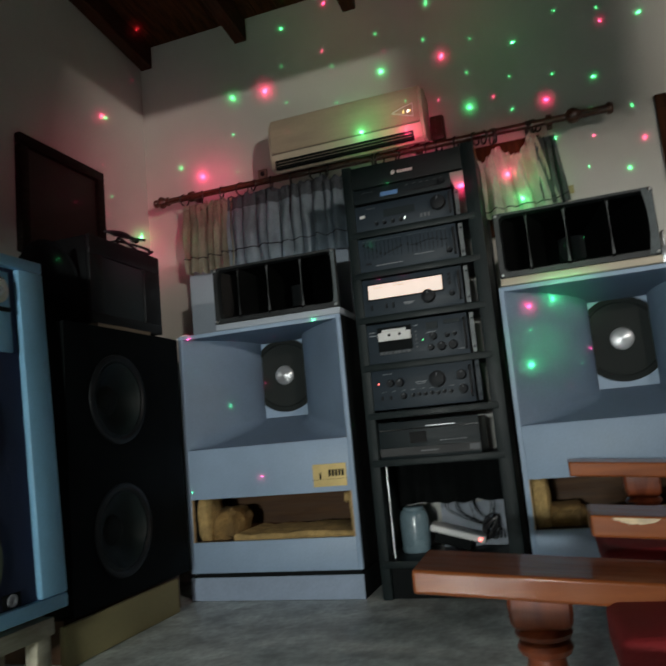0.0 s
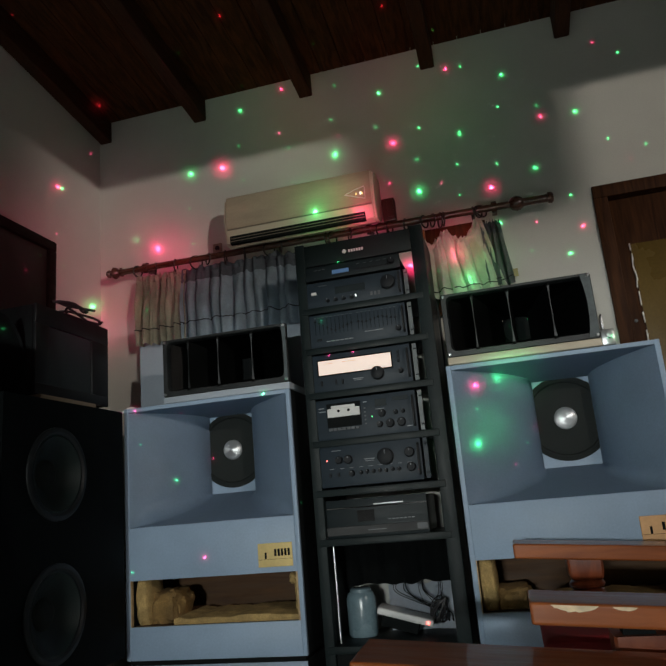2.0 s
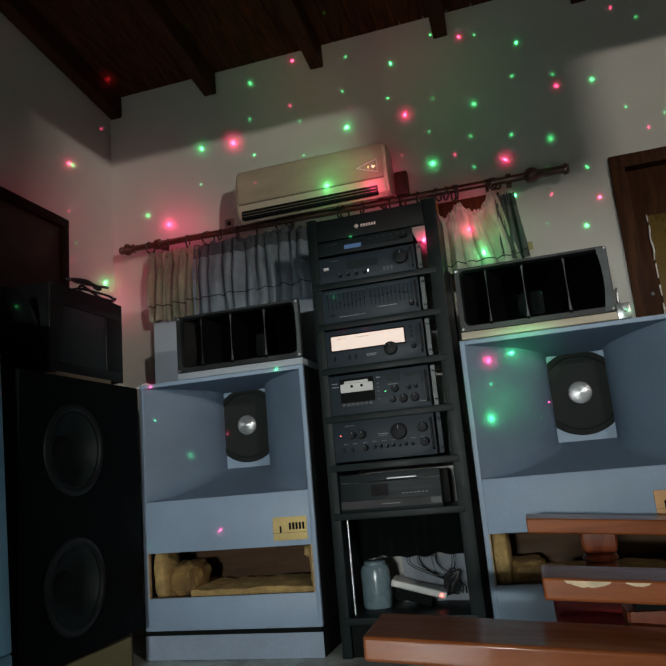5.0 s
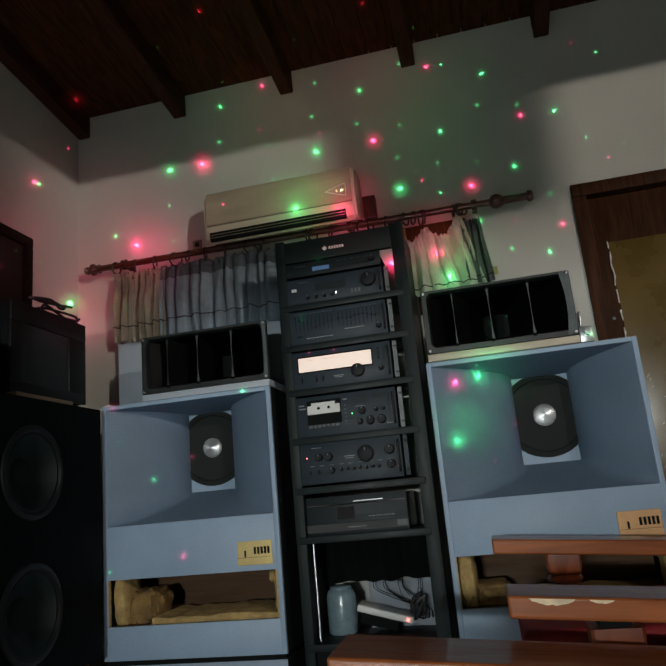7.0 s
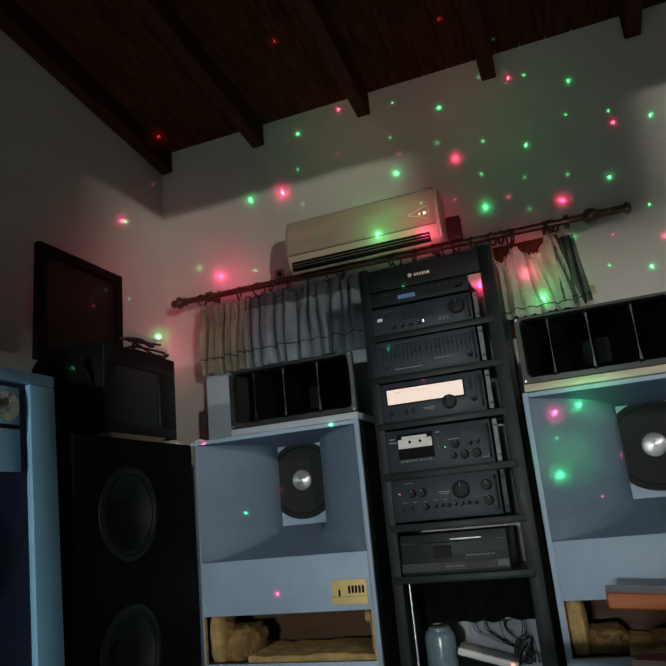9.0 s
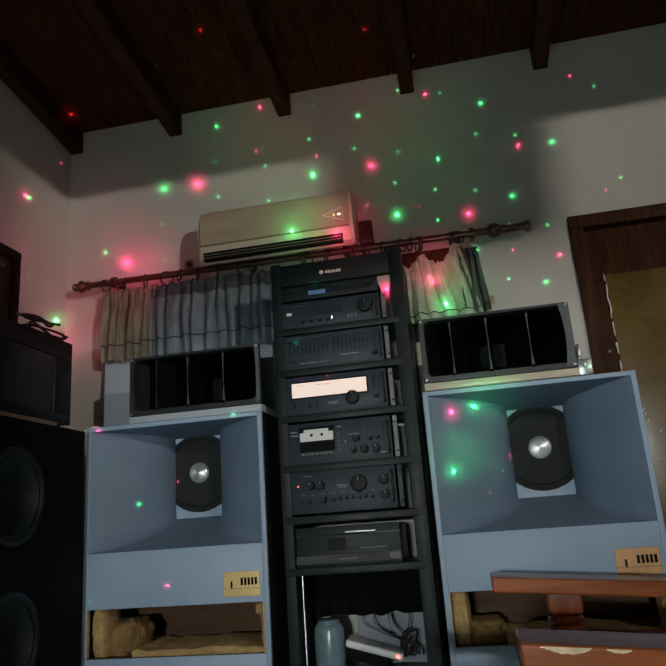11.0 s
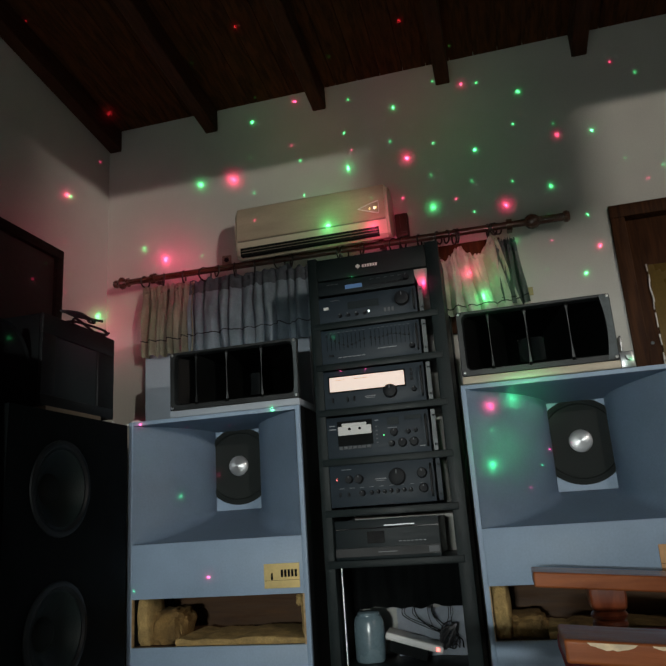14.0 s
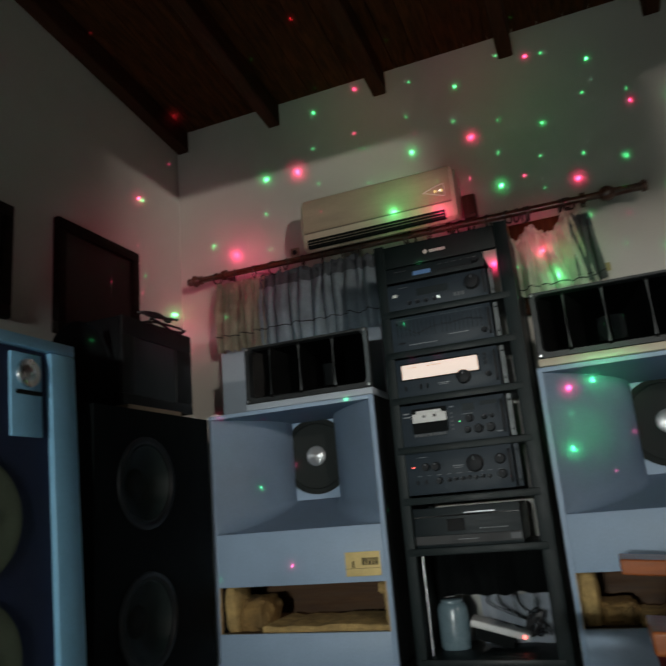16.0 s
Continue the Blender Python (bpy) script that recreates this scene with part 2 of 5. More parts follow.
M_GREY = mat("grey_print", (0.3, 0.32, 0.34), 0.6, var=0.1, scale=20, bump=0)
M_DIM = mat("dim_print", (0.1, 0.11, 0.12), 0.6, var=0.1, scale=20, bump=0)
M_WHITE = mat("white_plastic", (0.72, 0.73, 0.72), 0.4, var=0.05, scale=6, bump=0.03)
M_CREAM = mat("aged_cream_plastic", (0.55, 0.49, 0.38), 0.4, var=0.07, scale=3, bump=0.02)
M_ROD = wood("dark_rod_wood", (0.03, 0.012, 0.008), (0.09, 0.035, 0.02), 0.3, (2, 20, 20))
M_DOOR = wood("door_wood", (0.028, 0.01, 0.004), (0.066, 0.025, 0.0095), 0.6, (16, 16, 1.3), coat=0.0, spec=0.15)
M_CHAIR = wood("varnished_mahogany", (0.235, 0.062, 0.017), (0.37, 0.108, 0.032), 0.4, (1.1, 9, 9), coat=0.5, spec=0.2)
M_CHAIR.node_tree.nodes["Principled BSDF"].inputs["Coat Roughness"].default_value = 0.13
M_CHAIRDARK = wood("turned_mahogany", (0.14, 0.03, 0.011), (0.22, 0.054, 0.02), 0.4, (9, 9, 3), coat=0.25, spec=0.3)
M_CUSHION = mat("red_cushion_cloth", (0.25, 0.012, 0.015), 0.75, var=0.2, scale=8, bump=0.3, fine=260)
M_PLY = wood("raw_plywood", (0.36, 0.24, 0.12), (0.55, 0.39, 0.21), 0.7, (1, 12, 12), coat=0)
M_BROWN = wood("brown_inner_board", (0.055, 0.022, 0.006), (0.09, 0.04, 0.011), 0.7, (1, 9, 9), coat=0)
M_FIBRE = mat("yellow_glass_fibre", (0.44, 0.3, 0.12), 0.95, var=0.35, scale=14, bump=0.5, fine=150)
M_FIBREDARK = mat("brown_glass_fibre", (0.24, 0.145, 0.05), 0.95, var=0.35, scale=11, bump=0.5, fine=150)
M_CARD = mat("brown_cardboard", (0.34, 0.29, 0.14), 0.8, var=0.1, scale=3, bump=0.05)
M_NAVY = mat("navy_cloth", (0.012, 0.02, 0.06), 0.8, var=0.2, scale=7, bump=0.25, fine=220)
M_PALEBLUE = mat("pale_blue_paint", (0.24, 0.52, 0.74), 0.4, var=0.1, scale=4, bump=0.06)
M_GREENCONE = mat("dull_green_cone", (0.09, 0.108, 0.072), 0.7, var=0.12, scale=10, bump=0.1)
M_BRASS = mat("brushed_brass_plate", (0.62, 0.47, 0.2), 0.42, 0.5, var=0.12, scale=7, bump=0.03)
M_BRASSBROWN = mat("copper_toned_plate", (0.5, 0.28, 0.13), 0.42, 0.5, var=0.12, scale=7, bump=0.03)
M_CURTAIN = mat("grey_blue_curtain_cloth", (0.31, 0.39, 0.45), 0.85, var=0.22, scale=9, bump=0.25, fine=260)
# darker than the cloth, to hold the shade cast from above
M_SHADED_HEADING = mat("shaded_curtain_heading", (0.11, 0.13, 0.15), 0.9, var=0.3, scale=14, bump=0.3, fine=260)
M_CURTAIN_Y = mat("straw_curtain_cloth", (0.4, 0.4, 0.3), 0.85, var=0.25, scale=9, bump=0.25, fine=260)
M_CURTAIN_W = mat("pale_curtain_cloth", (0.7, 0.7, 0.62), 0.85, var=0.18, scale=9, bump=0.25, fine=260)
M_CURTAIN_G = mat("dark_grey_curtain_cloth", (0.16, 0.18, 0.18), 0.85, var=0.25, scale=9, bump=0.25, fine=260)
M_RAIL = mat("pale_rail_paint", (0.4, 0.46, 0.53), 0.5, var=0.06, scale=6)
M_LINING = mat("pale_blue_lining", (0.33, 0.38, 0.44), 0.8, var=0.06, scale=4, bump=0.1)
M_CORD = mat("black_cord", (0.01, 0.01, 0.012), 0.5, var=0.1, scale=20, bump=0)
M_AMBER = mat("amber_door_panel", (0.13, 0.082, 0.022), 0.3, var=0.25, scale=2.5, bump=0.05)
# clear film, coloured nearly white to carry its glints
M_FILM = mat("film_with_pale_glints", (0.78, 0.76, 0.7), 0.1, var=0.2, scale=18, bump=0.7, fine=24)
M_FRAME = wood("black_brown_frame", (0.005, 0.0035, 0.0025), (0.011, 0.007, 0.005), 0.7, (14, 2, 14), coat=0, spec=0.12)
M_PICT = mat("dark_painting", (0.014, 0.009, 0.007), 0.7, var=0.5, scale=5, bump=0.1)
M_JAR = mat("blue_grey_plastic_jar", (0.16, 0.24, 0.28), 0.25, var=0.15, scale=6, bump=0.02)
M_PAPER = mat("pale_blue_paper", (0.5, 0.56, 0.64), 0.8, var=0.08, scale=7, bump=0.1)
M_DISPLAY = glow("lit_display", (1.0, 0.83, 0.74), 0.48)
M_BLUELCD = glow("blue_lcd", (0.1, 0.22, 0.45), 0.12)
M_REDLED = glow("red_led", (1.0, 0.12, 0.1), 6)
M_GREENLED = glow("green_led", (0.1, 1.0, 0.3), 4)
M_WHITELED = glow("white_led", (0.9, 1.0, 0.95), 3)
M_YELLOWLED = glow("yellow_led", (0.9, 0.85, 0.3), 2)


# ---- building helpers ----
def B():
    return bmesh.new()


def box(bm, x0, x1, y0, y1, z0, z1, bevel=0.0, seg=2):
    r = bmesh.ops.create_cube(bm, size=1.0)
    for v in r["verts"]:
        v.co = Vector(((x0 + x1) / 2 + v.co.x * (x1 - x0), (y0 + y1) / 2 + v.co.y * (y1 - y0), (z0 + z1) / 2 + v.co.z * (z1 - z0)))
    if bevel:
        es = list({e for v in r["verts"] for e in v.link_edges})
        bmesh.ops.bevel(bm, geom=es, offset=bevel, segments=seg, profile=0.5, affect="EDGES")
    return bm


def lathe(bm, profile, m=Matrix(), seg=28, ends=True):
    """Turns (radius, height) pairs about z, then places them by m. ends: close open ends."""
    rings = []
    for r, z in profile:
        rings.append([bm.verts.new(m @ Vector((r * math.cos(2 * math.pi * i / seg), r * math.sin(2 * math.pi * i / seg), z))) for i in range(seg)])
    for a, b in zip(rings, rings[1:]):
        for i in range(seg):
            bm.faces.new((a[i], a[(i + 1) % seg], b[(i + 1) % seg], b[i]))
    for ring in (rings[0], rings[-1]) if ends else ():
        if (ring[0].co - ring[seg // 2].co).length > 1e-5:
            bm.faces.new(ring)
    return bm


def tube(bm, pts, r, seg=6):
    pts = [Vector(p) for p in pts]
    rings = []
    for i, p in enumerate(pts):
        d = (pts[min(i + 1, len(pts) - 1)] - pts[max(i - 1, 0)]).normalized()
        a = d.orthogonal().normalized() if i == 0 else (rings_a - d * rings_a.dot(d)).normalized()
        rings_a = a
        c = d.cross(a)
        rings.append([bm.verts.new(p + r * (math.cos(2 * math.pi * k / seg) * a + math.sin(2 * math.pi * k / seg) * c)) for k in range(seg)])
    for a, b in zip(rings, rings[1:]):
        for k in range(seg):
            bm.faces.new((a[k], a[(k + 1) % seg], b[(k + 1) % seg], b[k]))
    bm.faces.new(rings[0]), bm.faces.new(rings[-1])
    return bm


def spline(pts, n=8):
    """A smooth run of points through the given ones."""
    p = [Vector(q) for q in pts]
    p = [p[0] * 2 - p[1], *p, p[-1] * 2 - p[-2]]
    out = []
    for i in range(1, len(p) - 2):
        for k in range(n):
            t = k / n
            a, b, c, d = p[i - 1], p[i], p[i + 1], p[i + 2]
            out.append(0.5 * (2 * b + (c - a) * t + (2 * a - 5 * b + 4 * c - d) * t * t + (3 * b - a - 3 * c + d) * t ** 3))
    return out + [p[-2]]


def part(name, bm, material, parent=None, label="", flat_over=0.0):
    """flat_over: faces larger than this stay flat, and only the rounded edges between them are smooth."""
    me = bpy.data.meshes.new(name)
    bmesh.ops.recalc_face_normals(bm, faces=bm.faces)
    bm.to_mesh(me)
    bm.free()
    me.materials.append(material)
    for p in me.polygons:
        p.use_smooth = True
    me.set_sharp_from_angle(angle=radians(35))
    if flat_over:
        big = {key for p in me.polygons if p.area > flat_over for key in p.edge_keys}
        for e in me.edges:
            if e.key in big:
                e.use_edge_sharp = True
    ob = new(name, me)
    ob.parent = parent
    return tagged(ob, label) if label else ob


def thing(name, m, label, category, group=""):
    ob = new(name)
    ob.empty_display_size = 0.05
    ob.matrix_basis = m
    return tagged(ob, label, category, group)


def structure(name, bm, material, label):
    ob = part(name, bm, material)
    return tagged(ob, label, "", "", "structure")


def disc_y(x, y, z):
    """A turning axis that points towards the viewer, along -y."""
    return pose(x, y, z, 90, 0, 0)


# ---- the room ----
WX, WY, EX, SY = -1.744, 3.15, 5.6, -3.0
SLOPE = 0.12


def roof_z(y):
    return 2.95 + SLOPE * (WY - y)


bm = B()
box(bm, WX - 0.2, EX + 0.2, SY - 0.2, WY + 0.2, -0.15, 0)
structure("floor", bm, M_FLOOR, "mottled grey stone floor")

# back wall, with a doorway
DX0, DX1, DZ = 0.845, 1.725, 2.008
bm = B()
box(bm, WX - 0.2, DX0, WY, WY + 0.2, 0, 3.0)
box(bm, DX1, EX + 0.2, WY, WY + 0.2, 0, 3.0)
box(bm, DX0, DX1, WY, WY + 0.2, DZ, 3.0)
structure("wall_north", bm, M_WALL, "off-white painted plaster wall with a doorway")
bm = B()
box(bm, WX - 0.2, WX, SY - 0.2, WY, 0, 3.9)
structure("wall_west", bm, M_WALL, "off-white painted plaster wall")
bm = B()
box(bm, EX, EX + 0.2, SY - 0.2, WY, 0, 3.9)
structure("wall_east", bm, M_DARKWALL, "unseen closing wall, dark to hold down bounced light")
# the opening is made up; its top edge limits the fill light
bm = B()
box(bm, WX, -1.5, SY - 0.2, SY, 0, 3.9)
box(bm, 0.7, EX, SY - 0.2, SY, 0, 3.9)
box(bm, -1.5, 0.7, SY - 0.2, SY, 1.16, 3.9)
structure("wall_south", bm, M_DARKWALL, "unseen dark closing wall, its low opening added to cut the fill light")
# added unseen screen that keeps the lamp's light off the west wall
bm = B()
box(bm, 3.3, 3.4, SY, -1.765, 0, roof_z(-1.765) - 0.02)
structure("wall_partition", bm, M_DARKWALL, "plain dark unseen screen, added to keep the lamp off the west wall")
# an added unseen block between the wall lamp and the middle of the north wall, to shade it
bm = B()
box(bm, 3.148, 3.338, -1.245, -1.22, 2.43, roof_z(-1.22) - 0.02)
structure("wall_bulkhead", bm, M_WALL, "unseen block hanging from the roof, added to shade the north wall")

bm = B()
n = 62
for i in range(n):
    x0 = WX - 0.1 + (EX - WX + 0.2) * i / n
    x1 = WX - 0.1 + (EX - WX + 0.2) * (i + 1) / n - 0.003
    vs = [bm.verts.new(c) for c in ((x0, WY + 0.1, roof_z(WY + 0.1)), (x1, WY + 0.1, roof_z(WY + 0.1)), (x1, SY - 0.1, roof_z(SY - 0.1)), (x0, SY - 0.1, roof_z(SY - 0.1)),
                                    (x0, WY + 0.1, roof_z(WY + 0.1) + 0.02), (x1, WY + 0.1, roof_z(WY + 0.1) + 0.02), (x1, SY - 0.1, roof_z(SY - 0.1) + 0.02), (x0, SY - 0.1, roof_z(SY - 0.1) + 0.02))]
    for f in ((0, 1, 2, 3), (4, 5, 6, 7), (0, 1, 5, 4), (1, 2, 6, 5), (2, 3, 7, 6), (3, 0, 4, 7)):
        bm.faces.new([vs[k] for k in f])
top = [bm.verts.new(c) for c in ((WX - 0.2, WY + 0.2, roof_z(WY) + 0.0), (EX + 0.2, WY + 0.2, roof_z(WY)), (EX + 0.2, SY - 0.2, roof_z(SY) + 0.05), (WX - 0.2, SY - 0.2, roof_z(SY) + 0.05))]
for v in top:
    v.co.z = roof_z(v.co.y) + 0.021
up = [bm.verts.new(v.co + Vector((0, 0, 0.1))) for v in top]
bm.faces.new(top), bm.faces.new(up)
for i in range(4):
    bm.faces.new((top[i], top[(i + 1) % 4], up[(i + 1) % 4], up[i]))
structure("ceiling", bm, M_CEIL, "dark stained wooden board ceiling, sloping gently")

for x in (-1.70, -1.104, -0.482, 0.176, 0.843, 1.50, 2.15, 2.8, 3.45, 4.1, 4.75, 5.4):
    bm = B()
    w, h = 0.036, 0.134
    y0, y1 = WY - 0.002, SY + 0.002
    vs = [bm.verts.new(c) for c in ((x - w, y0, roof_z(y0) - h), (x + w, y0, roof_z(y0) - h), (x + w, y1, roof_z(y1) - h), (x - w, y1, roof_z(y1) - h),
                                    (x - w, y0, roof_z(y0) - 0.002), (x + w, y0, roof_z(y0) - 0.002), (x + w, y1, roof_z(y1) - 0.002), (x - w, y1, roof_z(y1) - 0.002))]
    for f in ((0, 1, 2, 3), (4, 5, 6, 7), (0, 1, 5, 4), (1, 2, 6, 5), (2, 3, 7, 6), (3, 0, 4, 7)):
        bm.faces.new([vs[k] for k in f])
    bmesh.ops.bevel(bm, geom=list(bm.edges), offset=0.005, segments=1, affect="EDGES")
    structure("ceiling_beam", bm, M_BEAM, "dark brown wooden ceiling beam")


# ---- horn-loaded loudspeakers ----
CW, CH, CD = 0.80, 1.185, 0.42   # cabinet width, height, depth


def lump(bm, x0, x1, y0, y1, z0, z1, seed, rough=0.25, n=3):
    """A torn wad of fibre: a squared ball pushed about by noise."""
    r = bmesh.ops.create_icosphere(bm, subdivisions=4, radius=1.0)
    for v in r["verts"]:
        q = v.co.copy()
        q = Vector([math.copysign(abs(c) ** 0.6, c) for c in q]) * 0.47
        k = 1 + 0.95 * rough * noise.noise(q * 4 + Vector((seed, 0, seed * 0.7))) + 0.55 * rough * noise.noise(q * 13 + Vector((0, seed, 0)))
        q *= k
        v.co = Vector(((x0 + x1) / 2 + q.x * (x1 - x0), (y0 + y1) / 2 + q.y * (y1 - y0), (z0 + z1) / 2 + q.z * (z1 - z0)))
    return bm


def flare(bm, w, z0, z1, tw, tz0, tz1, depth, shift=0.0, n=16):
    """The walls of a horn from its mouth (half width w, z0 to z1) to its throat, its lower corners rounded out."""
    rows = []
    for i in range(n + 1):
        t = i / n
        e = 1 - (1 - t) ** 1.85
        hw = w + (tw - w) * e
        a, b = z0 + (tz0 - z0) * t, z1 + (tz1 - z1) * t
        c, rad, y = shift * e, 0.004 + 0.08 * min(1.0, t / 0.12) ** 0.6 * (1 - t) ** 0.7, t * depth
        ring = [(c - hw, y, b)]
        for side, start in ((-1, 180), (1, 270)):
            for k in range(9):
                q = radians(start + k * 11.25)
                ring.append((c + side * (hw - rad) + rad * math.cos(q), y, a + rad + rad * math.sin(q)))
        rows.append(ring + [(c + hw, y, b)])
    verts = [[bm.verts.new(p) for p in r] for r in rows]
    m = len(verts[0])
    for a, b in zip(verts, verts[1:]):
        for k in range(m):
            bm.faces.new((a[k], a[(k + 1) % m], b[(k + 1) % m], b[k]))
    return bm


def theatre_speaker(m, label, plate_material, plate_label, shift=0.0, wz=0.978, mz=0.657):
    t = thing("theatre_speaker", m, label, "loudspeaker", "pair of theatre loudspeakers")
    h, th = CW / 2, 0.02
    bm = B()
    box(bm, -h, h, 0, CD, 0, 0.1, 0.004)
    pl = part("plinth", bm, M_MATT, t, "black plinth with a blue-grey face")
    part("plinth_face", box(B(), -h, h, -0.004, -0.0002, 0.002, 0.1, 0.001, 1), M_BLUEDARK, pl)
    bm = B()
    box(bm, -h + 0.012, h - 0.012, 0.012, CD - 0.01, 0.1, 0.118)
    part("shadow_gap", bm, M_MATT, t, "black recessed gap above the plinth")
    z0 = 0.118
    for s in (-1, 1):
        a, b = sorted((s * h, s * (h - th)))
        side = part("side_panel", box(B(), a, b, 0.0185, CD, z0, CH, 0.002), M_MATT, t, "black unpainted side panel")
        part("front_edge", box(B(), a, b, 0, 0.018, z0, CH, 0.002), M_BLUE, side, "blue-grey painted edge")
    i = h - th
    bm = B()
    box(bm, -i, i, 0.0005, CD, CH - 0.018, CH - 0.0005, 0.001)
    part("top_panel", bm, M_BLUE, t)
    bm = B()
    box(bm, -i, i, CD - 0.02, CD - 0.002, z0 + 0.01, CH - 0.019)
    part("back_panel", bm, M_BLUE, t)
    bm = B()
    box(bm, -i, i, 0.0005, 0.02, 0.437, mz, 0.001)
    part("front_panel", bm, M_BLUE, t)
    bm = B()
    box(bm, -i, i, 0.0005, 0.02, z0, 0.25, 0.001)
    part("lower_front_panel", bm, M_BLUE, t)
    for a, b in ((-i, -i + 0.004), (i - 0.008, i)):
        part("port_edge", box(B(), a, b, 0.003, 0.02, 0.25, 0.437), M_PLY, t, "raw cut plywood edge of the port")
    # horn
    bm = B()
    flare(bm, i - 0.001, mz + 0.001, CH - 0.02, 0.116, wz - 0.2, wz + 0.166, 0.31, shift)
    bmesh.ops.solidify(bm, geom=list(bm.faces), thickness=-0.006)
    part("horn_flare", bm, M_BLUE, t)
    bm = B()
    box(bm, -0.25, 0.25, 0.316, 0.334, 0.72, CH - 0.022)
    part("baffle", bm, M_BLUE, t)
    w = part("woofer", lathe(B(), ((0.178, 0.0), (0.178, 0.005), (0.172, 0.008), (0.154, 0.008), (0.15, 0.005), (0.05, 0.003), (0.0001, 0.003)), disc_y(shift, 0.316, wz), 48), M_WOOFER, t, "dark grey paper cone woofer")
    part("surround", lathe(B(), ((0.15, 0.004), (0.155, 0.0105), (0.16, 0.0115), (0.166, 0.0095)), disc_y(shift, 0.3155, wz), 48, False), M_CONE, w)
    part("dust_cap", lathe(B(), ((0.047, 0.004), (0.046, 0.01), (0.04, 0.017), (0.024, 0.023), (0.0001, 0.0245)), disc_y(shift, 0.3155, wz), 32), M_CAP, w, "shiny aluminium dust cap")
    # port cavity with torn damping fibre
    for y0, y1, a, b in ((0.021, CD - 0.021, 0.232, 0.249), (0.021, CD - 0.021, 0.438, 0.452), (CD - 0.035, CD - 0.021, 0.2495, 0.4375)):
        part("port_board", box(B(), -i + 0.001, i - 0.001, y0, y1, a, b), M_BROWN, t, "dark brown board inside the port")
    part("fibre_wad", lump(B(), -i - 0.004, -i + 0.07, 0.0215, 0.2, 0.232, 0.456, 1.3, 0.1), M_FIBRE, t, "torn yellow damping fibre")
    part("fibre_wad", lump(B(), -i + 0.04, -i + 0.195, 0.05, 0.26, 0.225, 0.385 if shift < 0.02 else 0.33, 4.1, 0.2), M_FIBREDARK, t, "brown clump of damping fibre")
    bm = B()   # batt on the port's floor, torn along its upper edge
    nb = 60
    rows = []
    for k in range(nb + 1):
        x = -i + 0.19 + (2 * i - 0.195) * k / nb
        top = 0.276 + 0.008 * noise.noise(Vector((k * 0.16, h, shift * 9))) + 0.0035 * noise.noise(Vector((k * 0.7, 2, shift * 9)))
        rows.append([bm.verts.new(c) for c in ((x, 0.026, 0.25), (x, 0.0215, 0.262), (x, 0.026, top - 0.003), (x, 0.035, top), (x, 0.3, top + 0.004), (x, 0.32, 0.25))])
    for a, b in zip(rows, rows[1:]):
        for k in range(6):
            bm.faces.new((a[k], a[(k + 1) % 6], b[(k + 1) % 6], b[k]))
    bm.faces.new(rows[0]), bm.faces.new(rows[-1])
    part("fibre_batt", bm, M_FIBRE, t, "flat yellow fibre batt with a torn edge")
    part("fibre_wad", lump(B(), i - 0.03, i - 0.004, 0.024, 0.15, 0.262, 0.44, 9.2, 0.22), M_FIBRE, t, "torn yellow damping fibre")
    part("fibre_wad", lump(B(), i - 0.05, i - 0.012, 0.026, 0.08, 0.385, 0.43, 3.2, 0.3), M_FIBRE, t, "torn yellow damping fibre")
    # maker's plate
    bm = B()
    px, pz = h - 0.185, 0.459
    box(bm, px, px + 0.15, -0.002, 0.0015, pz, pz + 0.094, 0.001, 1)
    pl = part("maker_plate", bm, plate_material, t, plate_label)
    bm = B()
    for k in range(5):
        x = px + 0.072 + k * 0.0145
        box(bm, x, x + 0.0095, -0.0036, -0.0022, pz + 0.042, pz + 0.07)
    box(bm, px + 0.03, px + 0.038, -0.0036, -0.0022, pz + 0.032, pz + 0.058)
    box(bm, px + 0.0, px + 0.15, -0.0032, -0.0022, pz + 0.0295, pz + 0.0305)
    part("plate_mark", bm, M_MATT, pl)
    return t


theatre_speaker(pose(-0.963, 2.75, 0), "tall blue-grey painted horn-loaded theatre loudspeaker on the floor", M_BRASS, "brass-yellow maker's plate", -0.006)
theatre_speaker(pose(0.514, 2.715, 0), "tall blue-grey painted horn-loaded theatre loudspeaker behind the armchairs", M_BRASSBROWN, "copper-brown maker's plate", 0.045, 0.955, 0.64)


M_FLANGE = mat("worn_black_flange", (0.011, 0.0135, 0.0145), 0.42, var=0.4, scale=10, bump=0.06, fine=120)
# the tone of the horn's inner wall where light strikes it
M_CHEEK = mat("lit_horn_wall_grey", (0.06, 0.078, 0.085), 0.45, var=0.3, scale=12, bump=0.05, fine=120)
M_EDGE = mat("lit_grey_edge", (0.06, 0.066, 0.07), 0.4, var=0.3, scale=16, bump=0.03)
M_HORN = mat("deep_black_horn", (0.0025, 0.003, 0.003), 0.5, var=0.2, scale=6, bump=0.03, spec=0.12)


